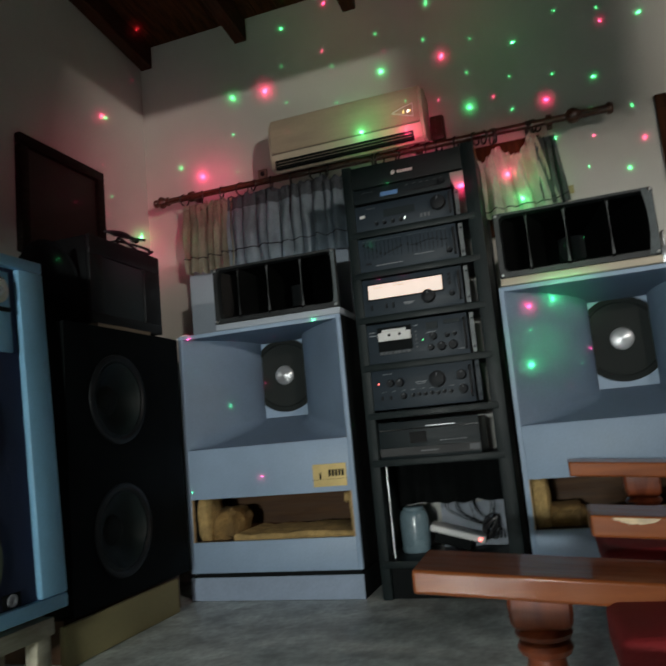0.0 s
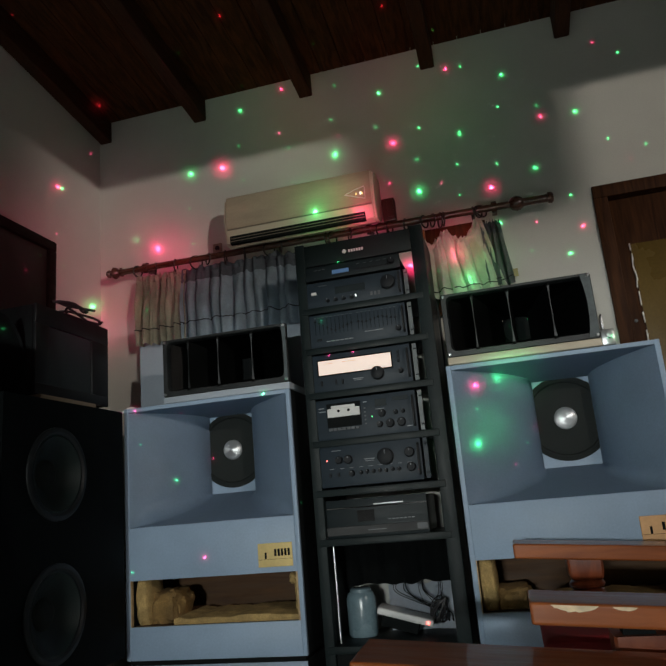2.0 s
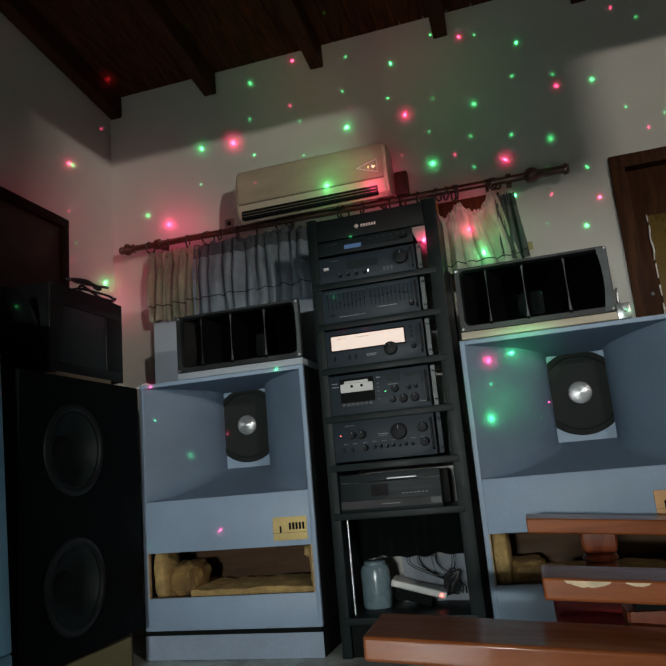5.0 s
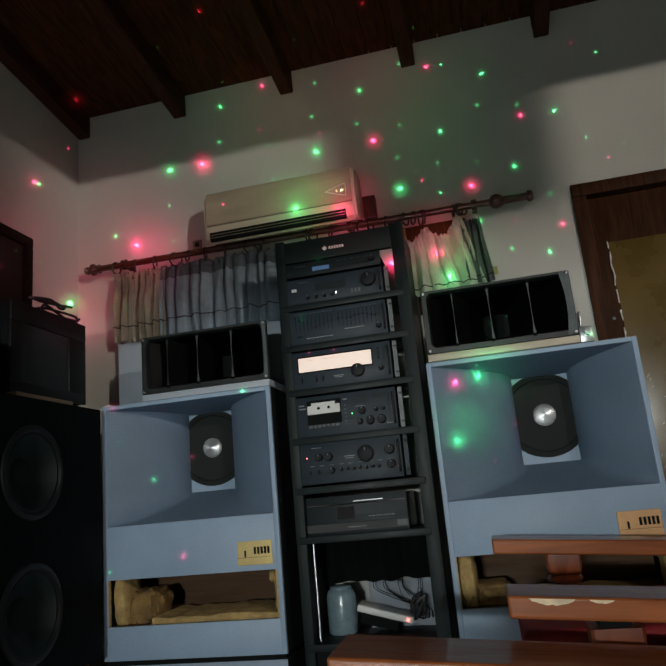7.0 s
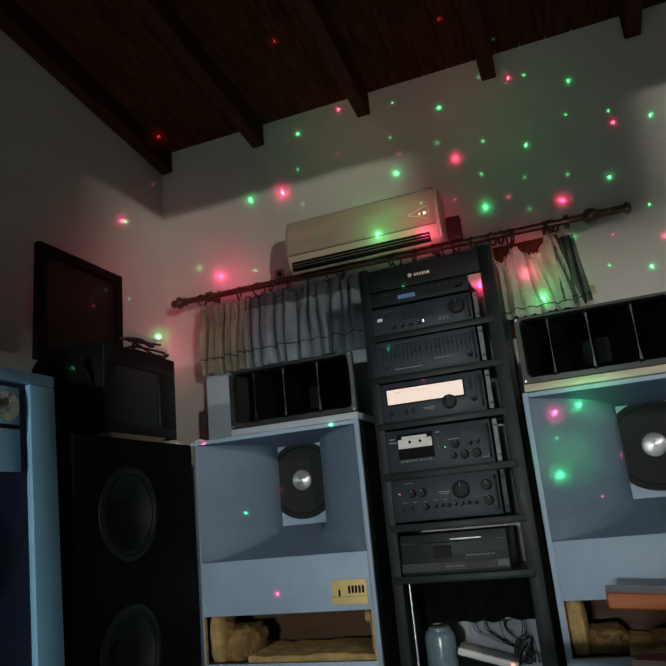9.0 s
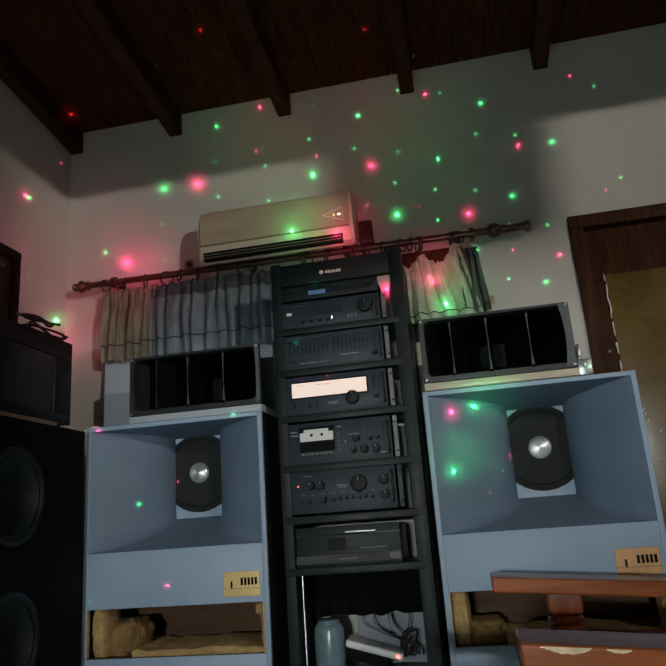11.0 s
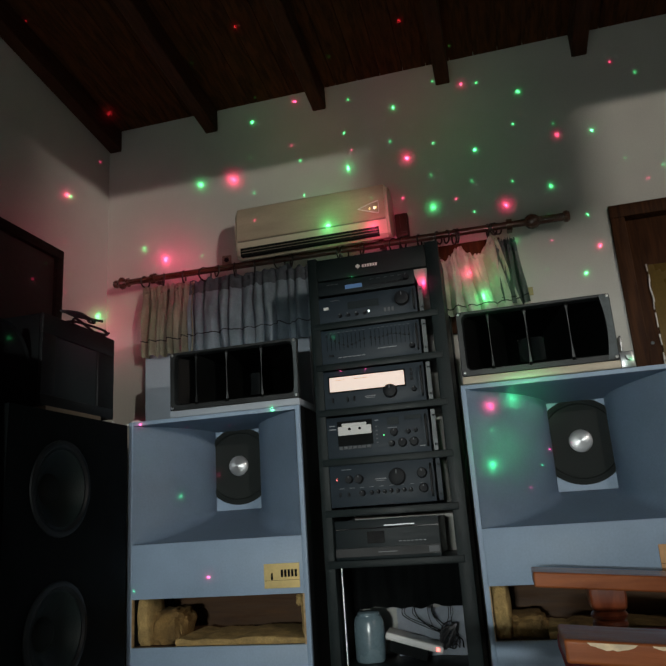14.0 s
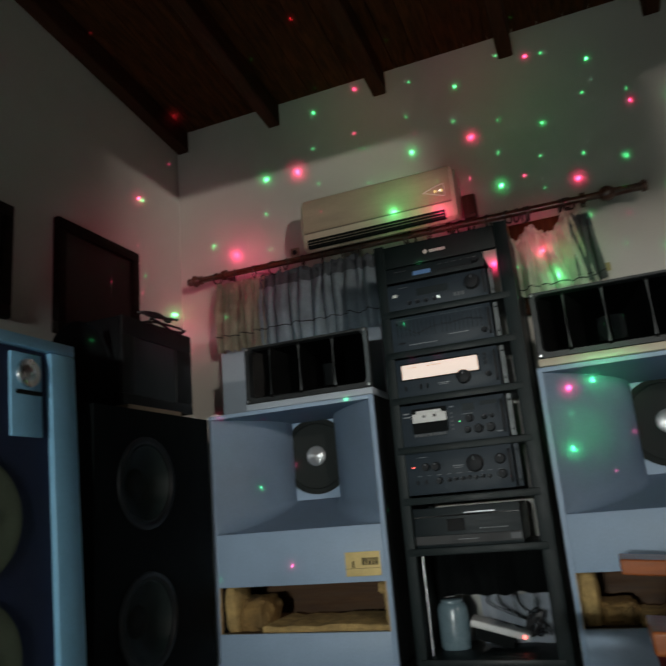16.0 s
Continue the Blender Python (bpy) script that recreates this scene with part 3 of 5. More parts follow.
def cell_horn(m, w, h, label, rail_material, cheek):
    """A sectoral horn with four cells, lying on a rail."""
    t = thing("sectoral_horn", m, label, "horn", "pair of sectoral horns")
    hw, d = w / 2, 0.26
    # outer shell from the mouth frame back to the driver
    bm = B()
    rows = []
    for i in range(9):
        k = i / 8
        e = (1 - k) ** 1.5
        x, z = 0.06 + (hw - 0.006 - 0.06) * e, 0.05 + (h / 2 - 0.006 - 0.05) * e
        rows.append([bm.verts.new((sx * x, 0.012 + k * d, h / 2 + sz * z)) for sx, sz in ((-1, -1), (1, -1), (1, 1), (-1, 1))])
    for a, b in zip(rows, rows[1:]):
        for k in range(4):
            bm.faces.new((a[k], a[(k + 1) % 4], b[(k + 1) % 4], b[k]))
    bmesh.ops.solidify(bm, geom=list(bm.faces), thickness=0.004)
    part("horn_shell", bm, M_HORN, t)
    # flange round the mouth, with rounded inner corners
    bm = B()

    def loop(x, z0, z1, rad, y):
        out = []
        for cx, cz, a0 in ((x - rad, z1 - rad, 0), (-x + rad, z1 - rad, 90), (-x + rad, z0 + rad, 180), (x - rad, z0 + rad, 270)):
            for q in range(7):
                a = radians(a0 + q * 15)
                out.append(bm.verts.new((cx + rad * math.cos(a), y, cz + rad * math.sin(a))))
        return out

    rings = [loop(hw, 0, h, 0.008, 0.018), loop(hw, 0, h, 0.008, 0.002), loop(hw - 0.002, 0.002, h - 0.002, 0.008, 0.0), loop(hw - 0.02, 0.022, h - 0.01, 0.022, 0.0), loop(hw - 0.024, 0.026, h - 0.014, 0.022, 0.006), loop(hw - 0.026, 0.028, h - 0.016, 0.022, 0.03)]
    for a, b in zip(rings, rings[1:]):
        for k in range(28):
            bm.faces.new((a[k], a[(k + 1) % 28], b[(k + 1) % 28], b[k]))
    part("mouth_flange", bm, M_FLANGE, t, "dark grey satin flange")
    for k in (-0.62, -0.1, 0.48):
        bm = B()
        vs = []
        for y, x, z in ((0.004, k * (hw - 0.02), h / 2 - 0.016), (0.22, k * 0.1, 0.06)):
            vs += [bm.verts.new((x + s * 0.0018, y, h / 2 + q * z)) for s, q in ((-1, -1), (1, -1), (1, 1), (-1, 1))]
        for fc in ((0, 1, 2, 3), (4, 5, 6, 7), (0, 1, 5, 4), (1, 2, 6, 5), (2, 3, 7, 6), (3, 0, 4, 7)):
            bm.faces.new([vs[q] for q in fc])
        for s in (-1, 1):   # flared root at top and bottom
            zz = h / 2 + s * (h / 2 - 0.018)
            lathe(bm, ((0.012, 0.0), (0.006, 0.012), (0.003, 0.04)), pose(k * (hw - 0.02), 0.008, zz, 0 if s < 0 else 180), 8)
        part("cell_divider", bm, M_HORN, t)
        eb, kx = B(), k * (hw - 0.02)
        rows = []
        for q in range(13):   # the edge widens towards its roots
            u = q / 12
            ew = 0.0016 + 0.0055 * abs(2 * u - 1) ** 3
            rows.append([eb.verts.new((kx + dx * ew, dy, 0.03 + (h - 0.048) * u)) for dx, dy in ((-1, 0.0039), (-0.6, 0.001), (0.6, 0.001), (1, 0.0039))])
        for ra, rb in zip(rows, rows[1:]):
            for q in range(4):
                eb.faces.new((ra[q], ra[(q + 1) % 4], rb[(q + 1) % 4], rb[q]))
        # light put into the tone: pale edges, but the first dark as in shade
        part("divider_edge", eb, M_EDGE if k > -0.5 else M_FLANGE, t, "grey leading edge, pale as if lit" if k > -0.5 else "")
    cb = B()   # grey cheek on one side of the flange for the lit horn wall, bowed along its inner edge
    cheek_rows = []
    for q in range(15):
        u = q / 14
        inner = hw - 0.004 - cheek * (1 - 0.35 * math.sin(math.pi * u))
        cheek_rows.append([cb.verts.new(c) for c in ((inner, -0.0035, 0.006 + (h - 0.01) * u), (hw - 0.003, -0.0035, 0.006 + (h - 0.01) * u), (hw - 0.003, -0.0003, 0.006 + (h - 0.01) * u), (inner, -0.0003, 0.006 + (h - 0.01) * u))])
    for ra, rb in zip(cheek_rows, cheek_rows[1:]):
        for q in range(4):
            cb.faces.new((ra[q], ra[(q + 1) % 4], rb[(q + 1) % 4], rb[q]))
    cb.faces.new(cheek_rows[0]), cb.faces.new(cheek_rows[-1])
    part("flange_cheek", cb, M_CHEEK, t, "blue-grey plate standing for the lit horn wall")
    bm = B()
    lathe(bm, ((0.06, -0.02), (0.075, 0.0), (0.075, 0.09), (0.05, 0.1), (0.0001, 0.1)), pose(0, 0.27, h / 2, -90), 28)
    part("driver", bm, M_MATT, t)
    for x, z in ((-hw + 0.011, 0.012), (hw - 0.011, 0.012), (-hw + 0.011, h - 0.01), (hw - 0.011, h - 0.01)):
        part("bolt", lathe(B(), ((0.0065, 0), (0.0065, 0.003), (0.004, 0.006), (0.0001, 0.0065)), disc_y(x, -0.0036 if x > 0 else 0.0, z), 12), M_SILVER, t, "bright bolt head")
    bm = B()
    box(bm, -hw, hw, 0.0, 0.3, -0.03, -0.001, 0.003)
    part("rail", bm, rail_material, t)
    return t


cell_horn(pose(-0.86, 2.75, 1.216), 0.6, 0.262, "black sectoral horn with four cells on the loudspeaker", M_RAIL, 0.019)
cell_horn(pose(0.42, 2.70, 1.216), 0.585, 0.262, "black sectoral horn with green and red glints on the loudspeaker", M_CREAM, 0.036)
bm = B()
box(bm, 0.715, 0.765, 2.72, 2.76, 1.187, 1.25, 0.003)
box(bm, 0.722, 0.73, 2.715, 2.765, 1.25, 1.31, 0.002)
lathe(bm, ((0.012, 0), (0.012, 0.02), (0.0001, 0.021)), disc_y(0.745, 2.72, 1.225), 12)
tagged(part("metal_bracket", bm, M_STEEL), "small zinc bracket beside the horn", "bracket")


# ---- the equipment rack ----
RX0, RX1, RY = -0.487, 0.085, 2.73
rack = thing("equipment_rack", pose(0, 0, 0), "tall black steel equipment rack with open shelves", "rack")
for x0, x1 in ((RX0, RX0 + 0.042), (RX1 - 0.055, RX1)):
    for y in (RY, WY - 0.06):
        bm = B()
        box(bm, x0, x1, y, y + 0.04, 0.0, 1.815, 0.004)
        part("post", bm, M_RACK, rack)
for x in (RX0 + 0.006, RX1 - 0.02):
    bm = B()
    box(bm, x, x + 0.012, RY + 0.04, WY - 0.06, 0.05, 1.80)
    part("side_panel", bm, M_RACK, rack)
bm = B()
box(bm, RX0 + 0.042, RX1 - 0.055, RY + 0.004, RY + 0.03, 1.708, 1.806, 0.004)
hd = part("header_panel", bm, M_RACK, rack, "black header panel with a small white mark")
bm = B()
for k in range(6):
    box(bm, -0.243 + k * 0.0115, -0.235 + k * 0.0115, RY + 0.001, RY + 0.0035, 1.745, 1.757)
lathe(bm, ((0.011, 0), (0.011, 0.0025), (0.0001, 0.003)), disc_y(-0.262, RY + 0.004, 1.752), 4)
part("maker_mark", bm, M_WHITE, hd)
# added black panel in place of the dark clutter under the rack
bm = B()
box(bm, RX0 + 0.045, RX1 - 0.058, RY + 0.012, RY + 0.03, 0.004, 0.12)
part("kick_panel", bm, M_MATT, rack)
SHELVES = (1.500, 1.322, 1.130, 0.928, 0.728, 0.535, 0.135)
for z in SHELVES:
    bm = B()
    box(bm, RX0 + 0.02, RX1 - 0.02, RY + 0.006, WY - 0.07, z, z + 0.014, 0.002)
    s = part("shelf", bm, M_RACK, rack)
    bm = B()
    box(bm, RX0 + 0.015, RX1 - 0.028, RY - 0.004, RY + 0.008, z - 0.012, z + 0.016, 0.003)
    part("shelf_lip", bm, M_RACK, s)


def unit(name, z0, z1, material, label, category="hi-fi", x0=-0.455, x1=-0.025, y=2.735):
    t = thing(name, pose(x0, y, z0), label, category, "hi-fi units in the rack")
    w, h = x1 - x0, z1 - z0
    bm = B()
    box(bm, 0.006, w - 0.006, 0.012, 0.3, 0.004, h - 0.004, 0.003)
    part("case", bm, M_BLACK, t)
    bm = B()
    box(bm, 0, w, 0, 0.013, 0, h, 0.003)
    part("front_panel", bm, material, t)
    return t, w, h


def knob(t, x, z, r, depth=0.016, material=None, label=""):
    k = part("knob", lathe(B(), ((r * 1.08, 0.0), (r * 1.08, 0.003), (r, 0.004), (r * 0.97, depth), (r * 0.85, depth + 0.002), (0.0001, depth + 0.001)), disc_y(x, 0, z), 28), material or M_KNOB, t, label)
    bm = B()
    box(bm, x - 0.001, x + 0.001, -depth - 0.0028, -depth - 0.0005, z + r * 0.35, z + r * 0.8)
    part("pointer", bm, M_GREY, k)
    return k


def slab(t, name, x0, x1, z0, z1, material, depth=0.003, label="", bevel=0.0006):
    bm = B()
    box(bm, x0, x1, -depth, 0.0005, z0, z1, bevel, 1)
    return part(name, bm, material, t, label)


def prints(t, name, items, material=M_GREY):
    for x0, x1, z0, z1 in items:
        part(name, box(B(), x0, x1, -0.0009, 0.0004, z0, z1), material, t)


def ears(t, w, h, material=M_EAR, sides=(1,)):
    """The pale rack ear with its slotted screw holes."""
    for s in sides:
        x = w + 0.001 if s > 0 else -0.027
        bm = B()
        box(bm, x + 0.008, x + 0.026, 0.001, 0.006, 0.003, h - 0.003, 0.001, 1)
        e = part("rack_ear", bm, material, t, "pale metal rack ear")
        for z in (h * 0.16, h * 0.84):
            part("screw_slot", box(B(), x + 0.013, x + 0.026, -0.0005, 0.0015, z - 0.003, z + 0.003), M_MATT, e)
        bm = B()
        tube(bm, spline(((x - 0.012, 0.0, h * 0.14), (x - 0.012, -0.022, h * 0.2), (x - 0.012, -0.022, h * 0.8), (x - 0.012, 0.0, h * 0.86)), 5), 0.004, 8)
        part("handle", bm, M_BLACK, t)


# slim tuner
t, w, h = unit("tuner", 1.640, 1.703, M_PANEL2, "slim black tuner with a small blue display in the rack")
slab(t, "display", 0.13, 0.205, 0.018, 0.036, M_BLUELCD, 0.002, "dim blue display")
prints(t, "lettering", [(0.05 + k * 0.018, 0.062 + k * 0.018, 0.045, 0.0475) for k in range(3)] + [(0.24 + k * 0.03, 0.255 + k * 0.03, 0.046, 0.048) for k in range(5)], M_DIM)
for k in range(6):
    slab(t, "button", 0.235 + k * 0.026, 0.255 + k * 0.026, 0.018, 0.026, M_KNOB)
knob(t, 0.395, 0.034, 0.013)
# amplifier with large dial
t, w, h = unit("stereo_amplifier", 1.516, 1.630, M_PANEL, "dark grey stereo unit with a large volume knob in the rack")
slab(t, "display", 0.135, 0.27, 0.05, 0.082, M_PANEL2, 0.002, "smoked display window")
slab(t, "power_button", 0.03, 0.052, 0.058, 0.07, M_WHITE, 0.006, "pale power button")
knob(t, 0.37, 0.066, 0.03, 0.02)
for k in range(4):
    knob(t, 0.1 + k * 0.036, 0.026, 0.008, 0.01)
slab(t, "lamp", 0.223, 0.227, 0.026, 0.036, M_WHITELED, 0.002, "small white indicator")
prints(t, "lettering", [(0.29 + k * 0.016, 0.3 + k * 0.016, 0.02, 0.036) for k in range(3)] + [(0.06, 0.1, 0.095, 0.098)], M_DIM)
ears(t, w, h)
# graphic equaliser
t, w, h = unit("graphic_equaliser", 1.338, 1.484, M_PANEL, "dark grey graphic equaliser with two rows of sliders")
for bank in (0.035, 0.225):
    for k in range(10):
        x = bank + k * 0.0178
        slot = slab(t, "slider_slot", x - 0.001, x + 0.001, 0.055, 0.128, M_MATT, 0.0008)
        z = (0.118 - 0.011 * k if k < 5 else 0.068 + 0.006 * (k - 5)) if bank < 0.1 else 0.094 - 0.006 * math.sin(k * 0.9)
        bm = B()
        box(bm, x - 0.0034, x + 0.0034, -0.009, 0, z - 0.0035, z + 0.0035, 0.001, 1)
        part("slider_cap", bm, M_KNOB, slot)
prints(t, "scale_marks", [(0.03 + k * 0.0178, 0.04 + k * 0.0178, 0.1315, 0.1335) for k in range(10)] + [(0.22 + k * 0.0178, 0.23 + k * 0.0178, 0.1315, 0.1335) for k in range(10)], M_DIM)
prints(t, "lettering", [(0.08 + k * 0.02, 0.096 + k * 0.02, 0.022, 0.0245) for k in range(6)] + [(0.25, 0.33, 0.043, 0.045)])
knob(t, 0.395, 0.038, 0.011)
slab(t, "switch", 0.04, 0.06, 0.03, 0.038, M_KNOB, 0.006)
ears(t, w, h)
# receiver with large lit dial
t, w, h = unit("stereo_receiver", 1.146, 1.305, M_PANEL, "dark grey stereo receiver with a lit cream tuning dial")
d = slab(t, "tuning_dial", 0.034, 0.348, 0.072, 0.132, M_DISPLAY, 0.002, "lit cream tuning dial")
bm = B()
for k in range(14):
    box(bm, 0.06 + k * 0.018, 0.0606 + k * 0.018, -0.0028, -0.0021, 0.098, 0.104)
box(bm, 0.06, 0.1, -0.0028, -0.0021, 0.118, 0.12)
box(bm, 0.14, 0.2, -0.0028, -0.0021, 0.118, 0.12)
part("dial_scale", bm, mat("dial_ink", (0.5, 0.4, 0.36), 0.6, bump=0), d)
bm = B()
box(bm, 0.028, 0.354, -0.001, 0.001, 0.066, 0.138)
part("dial_frame", bm, M_MATT, t)
knob(t, 0.287, 0.052, 0.027, 0.022, None, "large tuning knob")
for x in (0.045, 0.108, 0.136):
    slab(t, "lever", x - 0.003, x + 0.003, 0.026, 0.046, M_KNOB, 0.012)
prints(t, "lettering", [(0.18, 0.225, 0.04, 0.0425), (0.185, 0.22, 0.034, 0.036)])
for k in range(3):
    slab(t, "button", 0.374, 0.384, 0.088 + k * 0.018, 0.1 + k * 0.018, M_KNOB, 0.005)
knob(t, 0.385, 0.05, 0.01)
ears(t, w, h)
# cassette deck
t, w, h = unit("cassette_deck", 0.943, 1.111, M_PANEL, "dark grey cassette deck with a white cassette loaded")
bay = slab(t, "cassette_bay", 0.055, 0.2, 0.05, 0.15, M_MATT, 0.004, "black cassette door")
bm = B()
box(bm, 0.058, 0.197, -0.009, -0.0035, 0.092, 0.128, 0.002, 1)
box(bm, 0.075, 0.178, -0.009, -0.0035, 0.128, 0.14, 0.002, 1)
part("cassette", bm, M_WHITE, bay, "white cassette shell")
for x in (0.107, 0.15):
    part("hub", lathe(B(), ((0.006, 0), (0.006, 0.001), (0.0001, 0.0012)), disc_y(x, -0.009, 0.116), 14), M_MATT, bay)
for k in range(7):
    slab(t, "piano_key", 0.06 + k * 0.019, 0.076 + k * 0.019, 0.036, 0.047, M_DIM, 0.009)
for k in range(5):
    slab(t, "level_lamp", 0.213, 0.221, 0.05 + k * 0.016, 0.056 + k * 0.016, M_DIM, 0.002)
slab(t, "record_lamp", 0.243, 0.2465, 0.078, 0.0815, M_GREENLED, 0.002, "bright green lamp")
slab(t, "meter", 0.262, 0.31, 0.118, 0.148, M_PANEL2, 0.002, "level meter window")
slab(t, "meter", 0.335, 0.4, 0.134, 0.15, M_PANEL2, 0.002, "level meter window")
knob(t, 0.288, 0.088, 0.015)
knob(t, 0.345, 0.086, 0.009)
knob(t, 0.375, 0.088, 0.008)
for x, r in ((0.275, 0.012), (0.318, 0.017), (0.365, 0.017)):
    knob(t, x, 0.044, r)
prints(t, "lettering", [(0.02, 0.045, 0.132, 0.136), (0.02, 0.05, 0.118, 0.122), (0.212, 0.228, 0.14, 0.144), (0.385, 0.41, 0.024, 0.027), (0.26, 0.30, 0.106, 0.108)])
ears(t, w, h)
# integrated amplifier
t, w, h = unit("integrated_amplifier", 0.752, 0.918, M_PANEL, "dark grey integrated amplifier with many knobs")
knob(t, 0.285, 0.104, 0.032, 0.024, None, "large volume knob")
for x, z, r in ((0.09, 0.107, 0.015), (0.13, 0.106, 0.017), (0.383, 0.112, 0.019), (0.385, 0.054, 0.017), (0.14, 0.05, 0.012)):
    knob(t, x, z, r)
for k in range(7):
    knob(t, 0.178 + k * 0.026, 0.05 + 0.002 * (k % 2), 0.0075, 0.012)
slab(t, "standby_lamp", 0.036, 0.0405, 0.1055, 0.11, M_REDLED, 0.002, "bright red standby lamp")
slab(t, "source_lamp", 0.411, 0.4145, 0.04, 0.0435, mat("dull_red_lens", (0.4, 0.02, 0.02), 0.3, bump=0), 0.002, "red lens")
prints(t, "lettering", [(0.195, 0.24, 0.1, 0.103), (0.2, 0.235, 0.093, 0.095), (0.06, 0.1, 0.145, 0.147)] + [(0.05 + k * 0.04, 0.068 + k * 0.04, 0.072, 0.0735) for k in range(9)])
for x in (0.05, 0.085):
    slab(t, "switch", x - 0.004, x + 0.004, 0.04, 0.056, M_KNOB, 0.01)
ears(t, w, h, M_PANEL)
# disc player on the low shelf
t, w, h = unit("disc_player", 0.549, 0.70, M_PANEL2, "black disc player with a glossy tray front", x0=-0.445, x1=-0.03, y=2.76)
slab(t, "tray", 0.0, w, 0.115, 0.12, M_BLACKGLOSS, 0.004)
# a glint on the front, made as a strip of metal
slab(t, "glint_strip", 0.2, 0.32, 0.123, 0.128, M_STEEL, 0.003, "metal strip standing for a glint")
slab(t, "display", 0.13, 0.2, 0.06, 0.105, M_BLACKGLOSS, 0.002, "black display window")
slab(t, "lower_trim", 0.0, w, 0.012, 0.045, M_BLACK, 0.006)
slab(t, "button", w - 0.045, w - 0.005, 0.018, 0.04, M_DIM, 0.009, "grey push button")
prints(t, "lettering", [(0.255 + k * 0.016, 0.265 + k * 0.016, 0.062, 0.065) for k in range(7)])
bm = B()
box(bm, 0.17, 0.245, -0.0075, -0.0055, 0.026, 0.028)
part("trim_line", bm, M_GREY, t)
for x in (0.045, w - 0.045):
    part("foot", lathe(B(), ((0.016, 0), (0.018, -0.011), (0.0001, -0.0115)), pose(x, 0.03, 0.001), 18), M_STEEL, t)

# ---- air conditioner, rod and curtains ----
M_COVER = mat("yellowed_plastic", (0.42, 0.35, 0.26), 0.45, var=0.12, scale=4, bump=0.02, stretch=(1, 4, 4))
M_LOUVRE = mat("grey_brown_louvre", (0.2, 0.17, 0.13), 0.5, var=0.1, scale=12, bump=0)
ac = thing("air_conditioner", pose(-0.523, WY, 1.955), "cream wall-mounted split air conditioner above the curtain rod", "air conditioner")
bm = B()
W2 = 0.385
prof = [(0.0, 0.288), (-0.12, 0.288), (-0.165, 0.283), (-0.19, 0.267), (-0.2, 0.24), (-0.204, 0.15), (-0.2, 0.06), (-0.19, 0.026), (-0.165, 0.012), (-0.11, 0.03), (0.0, 0.072)]
ra = [bm.verts.new((-W2, y, z)) for y, z in prof]
rb = [bm.verts.new((W2, y, z)) for y, z in prof]
for i in range(len(prof) - 1):
    bm.faces.new((ra[i], ra[i + 1], rb[i + 1], rb[i]))
bm.faces.new(ra), bm.faces.new(rb), bm.faces.new((ra[0], rb[0], rb[-1], ra[-1]))
bmesh.ops.bevel(bm, geom=[e for e in bm.edges if abs(e.verts[0].co.x - e.verts[1].co.x) < 1e-6 and abs(abs(e.verts[0].co.x) - W2) < 1e-6], offset=0.012, segments=3, affect="EDGES")
part("housing", bm, M_CREAM, ac)
bm = B()
box(bm, -W2 + 0.028, W2 - 0.052, -0.2035, -0.165, 0.019, 0.06)
part("air_outlet", bm, M_MATT, ac, "dark louvred air outlet")
for k in range(2):
    bm = B()
    box(bm, -W2 + 0.032, W2 - 0.056, -0.2062, -0.2, 0.03 + k * 0.014, 0.033 + k * 0.014, 0.001, 1)
    part("louvre", bm, M_LOUVRE, ac)
for k in range(18):
    bm = B()
    x = -W2 + 0.05 + k * 0.038
    box(bm, x, x + 0.003, -0.2054, -0.202, 0.021, 0.058)
    part("fin", bm, M_BLACK, ac)
# hinged front cover, a little proud of the housing
bm = B()
outline = [(-0.165, 0.2875), (-0.1935, 0.27), (-0.204, 0.241), (-0.2085, 0.15), (-0.207, 0.1)]
inner = [(y + 0.006, z - 0.004) for y, z in outline]
quads = [[bm.verts.new((x, y, z)) for y, z in prof2] for x in (-W2 + 0.014, W2 - 0.014) for prof2 in (outline, inner)]
for a, b in ((0, 2), (1, 3), (0, 1), (2, 3)):
    for k in range(4):
        bm.faces.new((quads[a][k], quads[a][k + 1], quads[b][k + 1], quads[b][k]))
for k in (0, 4):
    bm.faces.new((quads[0][k], quads[1][k], quads[3][k], quads[2][k]))
part("front_cover", bm, M_COVER, ac, "yellowed plastic front cover")
bm = B()
box(bm, -W2 + 0.016, W2 - 0.016, -0.2062, -0.201, 0.092, 0.0975)
part("cover_gap", bm, M_LOUVRE, ac)
bm = B()
vs = [bm.verts.new(c) for c in ((0.243, -0.2055, 0.158), (0.34, -0.2055, 0.124), (0.341, -0.2055, 0.184), (0.3, -0.2055, 0.176))]
f = bm.faces.new(vs)
r = bmesh.ops.extrude_face_region(bm, geom=[f])
for v in [g for g in r["geom"] if isinstance(g, bmesh.types.BMVert)]:
    v.co.y -= 0.003
wnd = part("indicator_window", bm, mat("smoked_cream", (0.4, 0.35, 0.26), 0.3, bump=0), ac, "smoked indicator window")
part("window_rim", tube(B(), [(0.243, -0.2088, 0.158), (0.3, -0.2088, 0.177), (0.342, -0.2088, 0.186), (0.3425, -0.2088, 0.155), (0.341, -0.2088, 0.123), (0.3, -0.2088, 0.137), (0.243, -0.2088, 0.158)], 0.0022, 6), M_WHITE, wnd, "pale rim")
for x, mm in ((0.297, M_YELLOWLED), (0.318, M_WHITELED), (0.326, M_YELLOWLED)):
    bm = B()
    box(bm, x, x + 0.005, -0.2105, -0.2082, 0.148, 0.158)
    part("indicator", bm, mm, wnd)
bm = B()
box(bm, -0.132, -0.068, WY - 0.05, WY, 2.01, 2.13, 0.006)
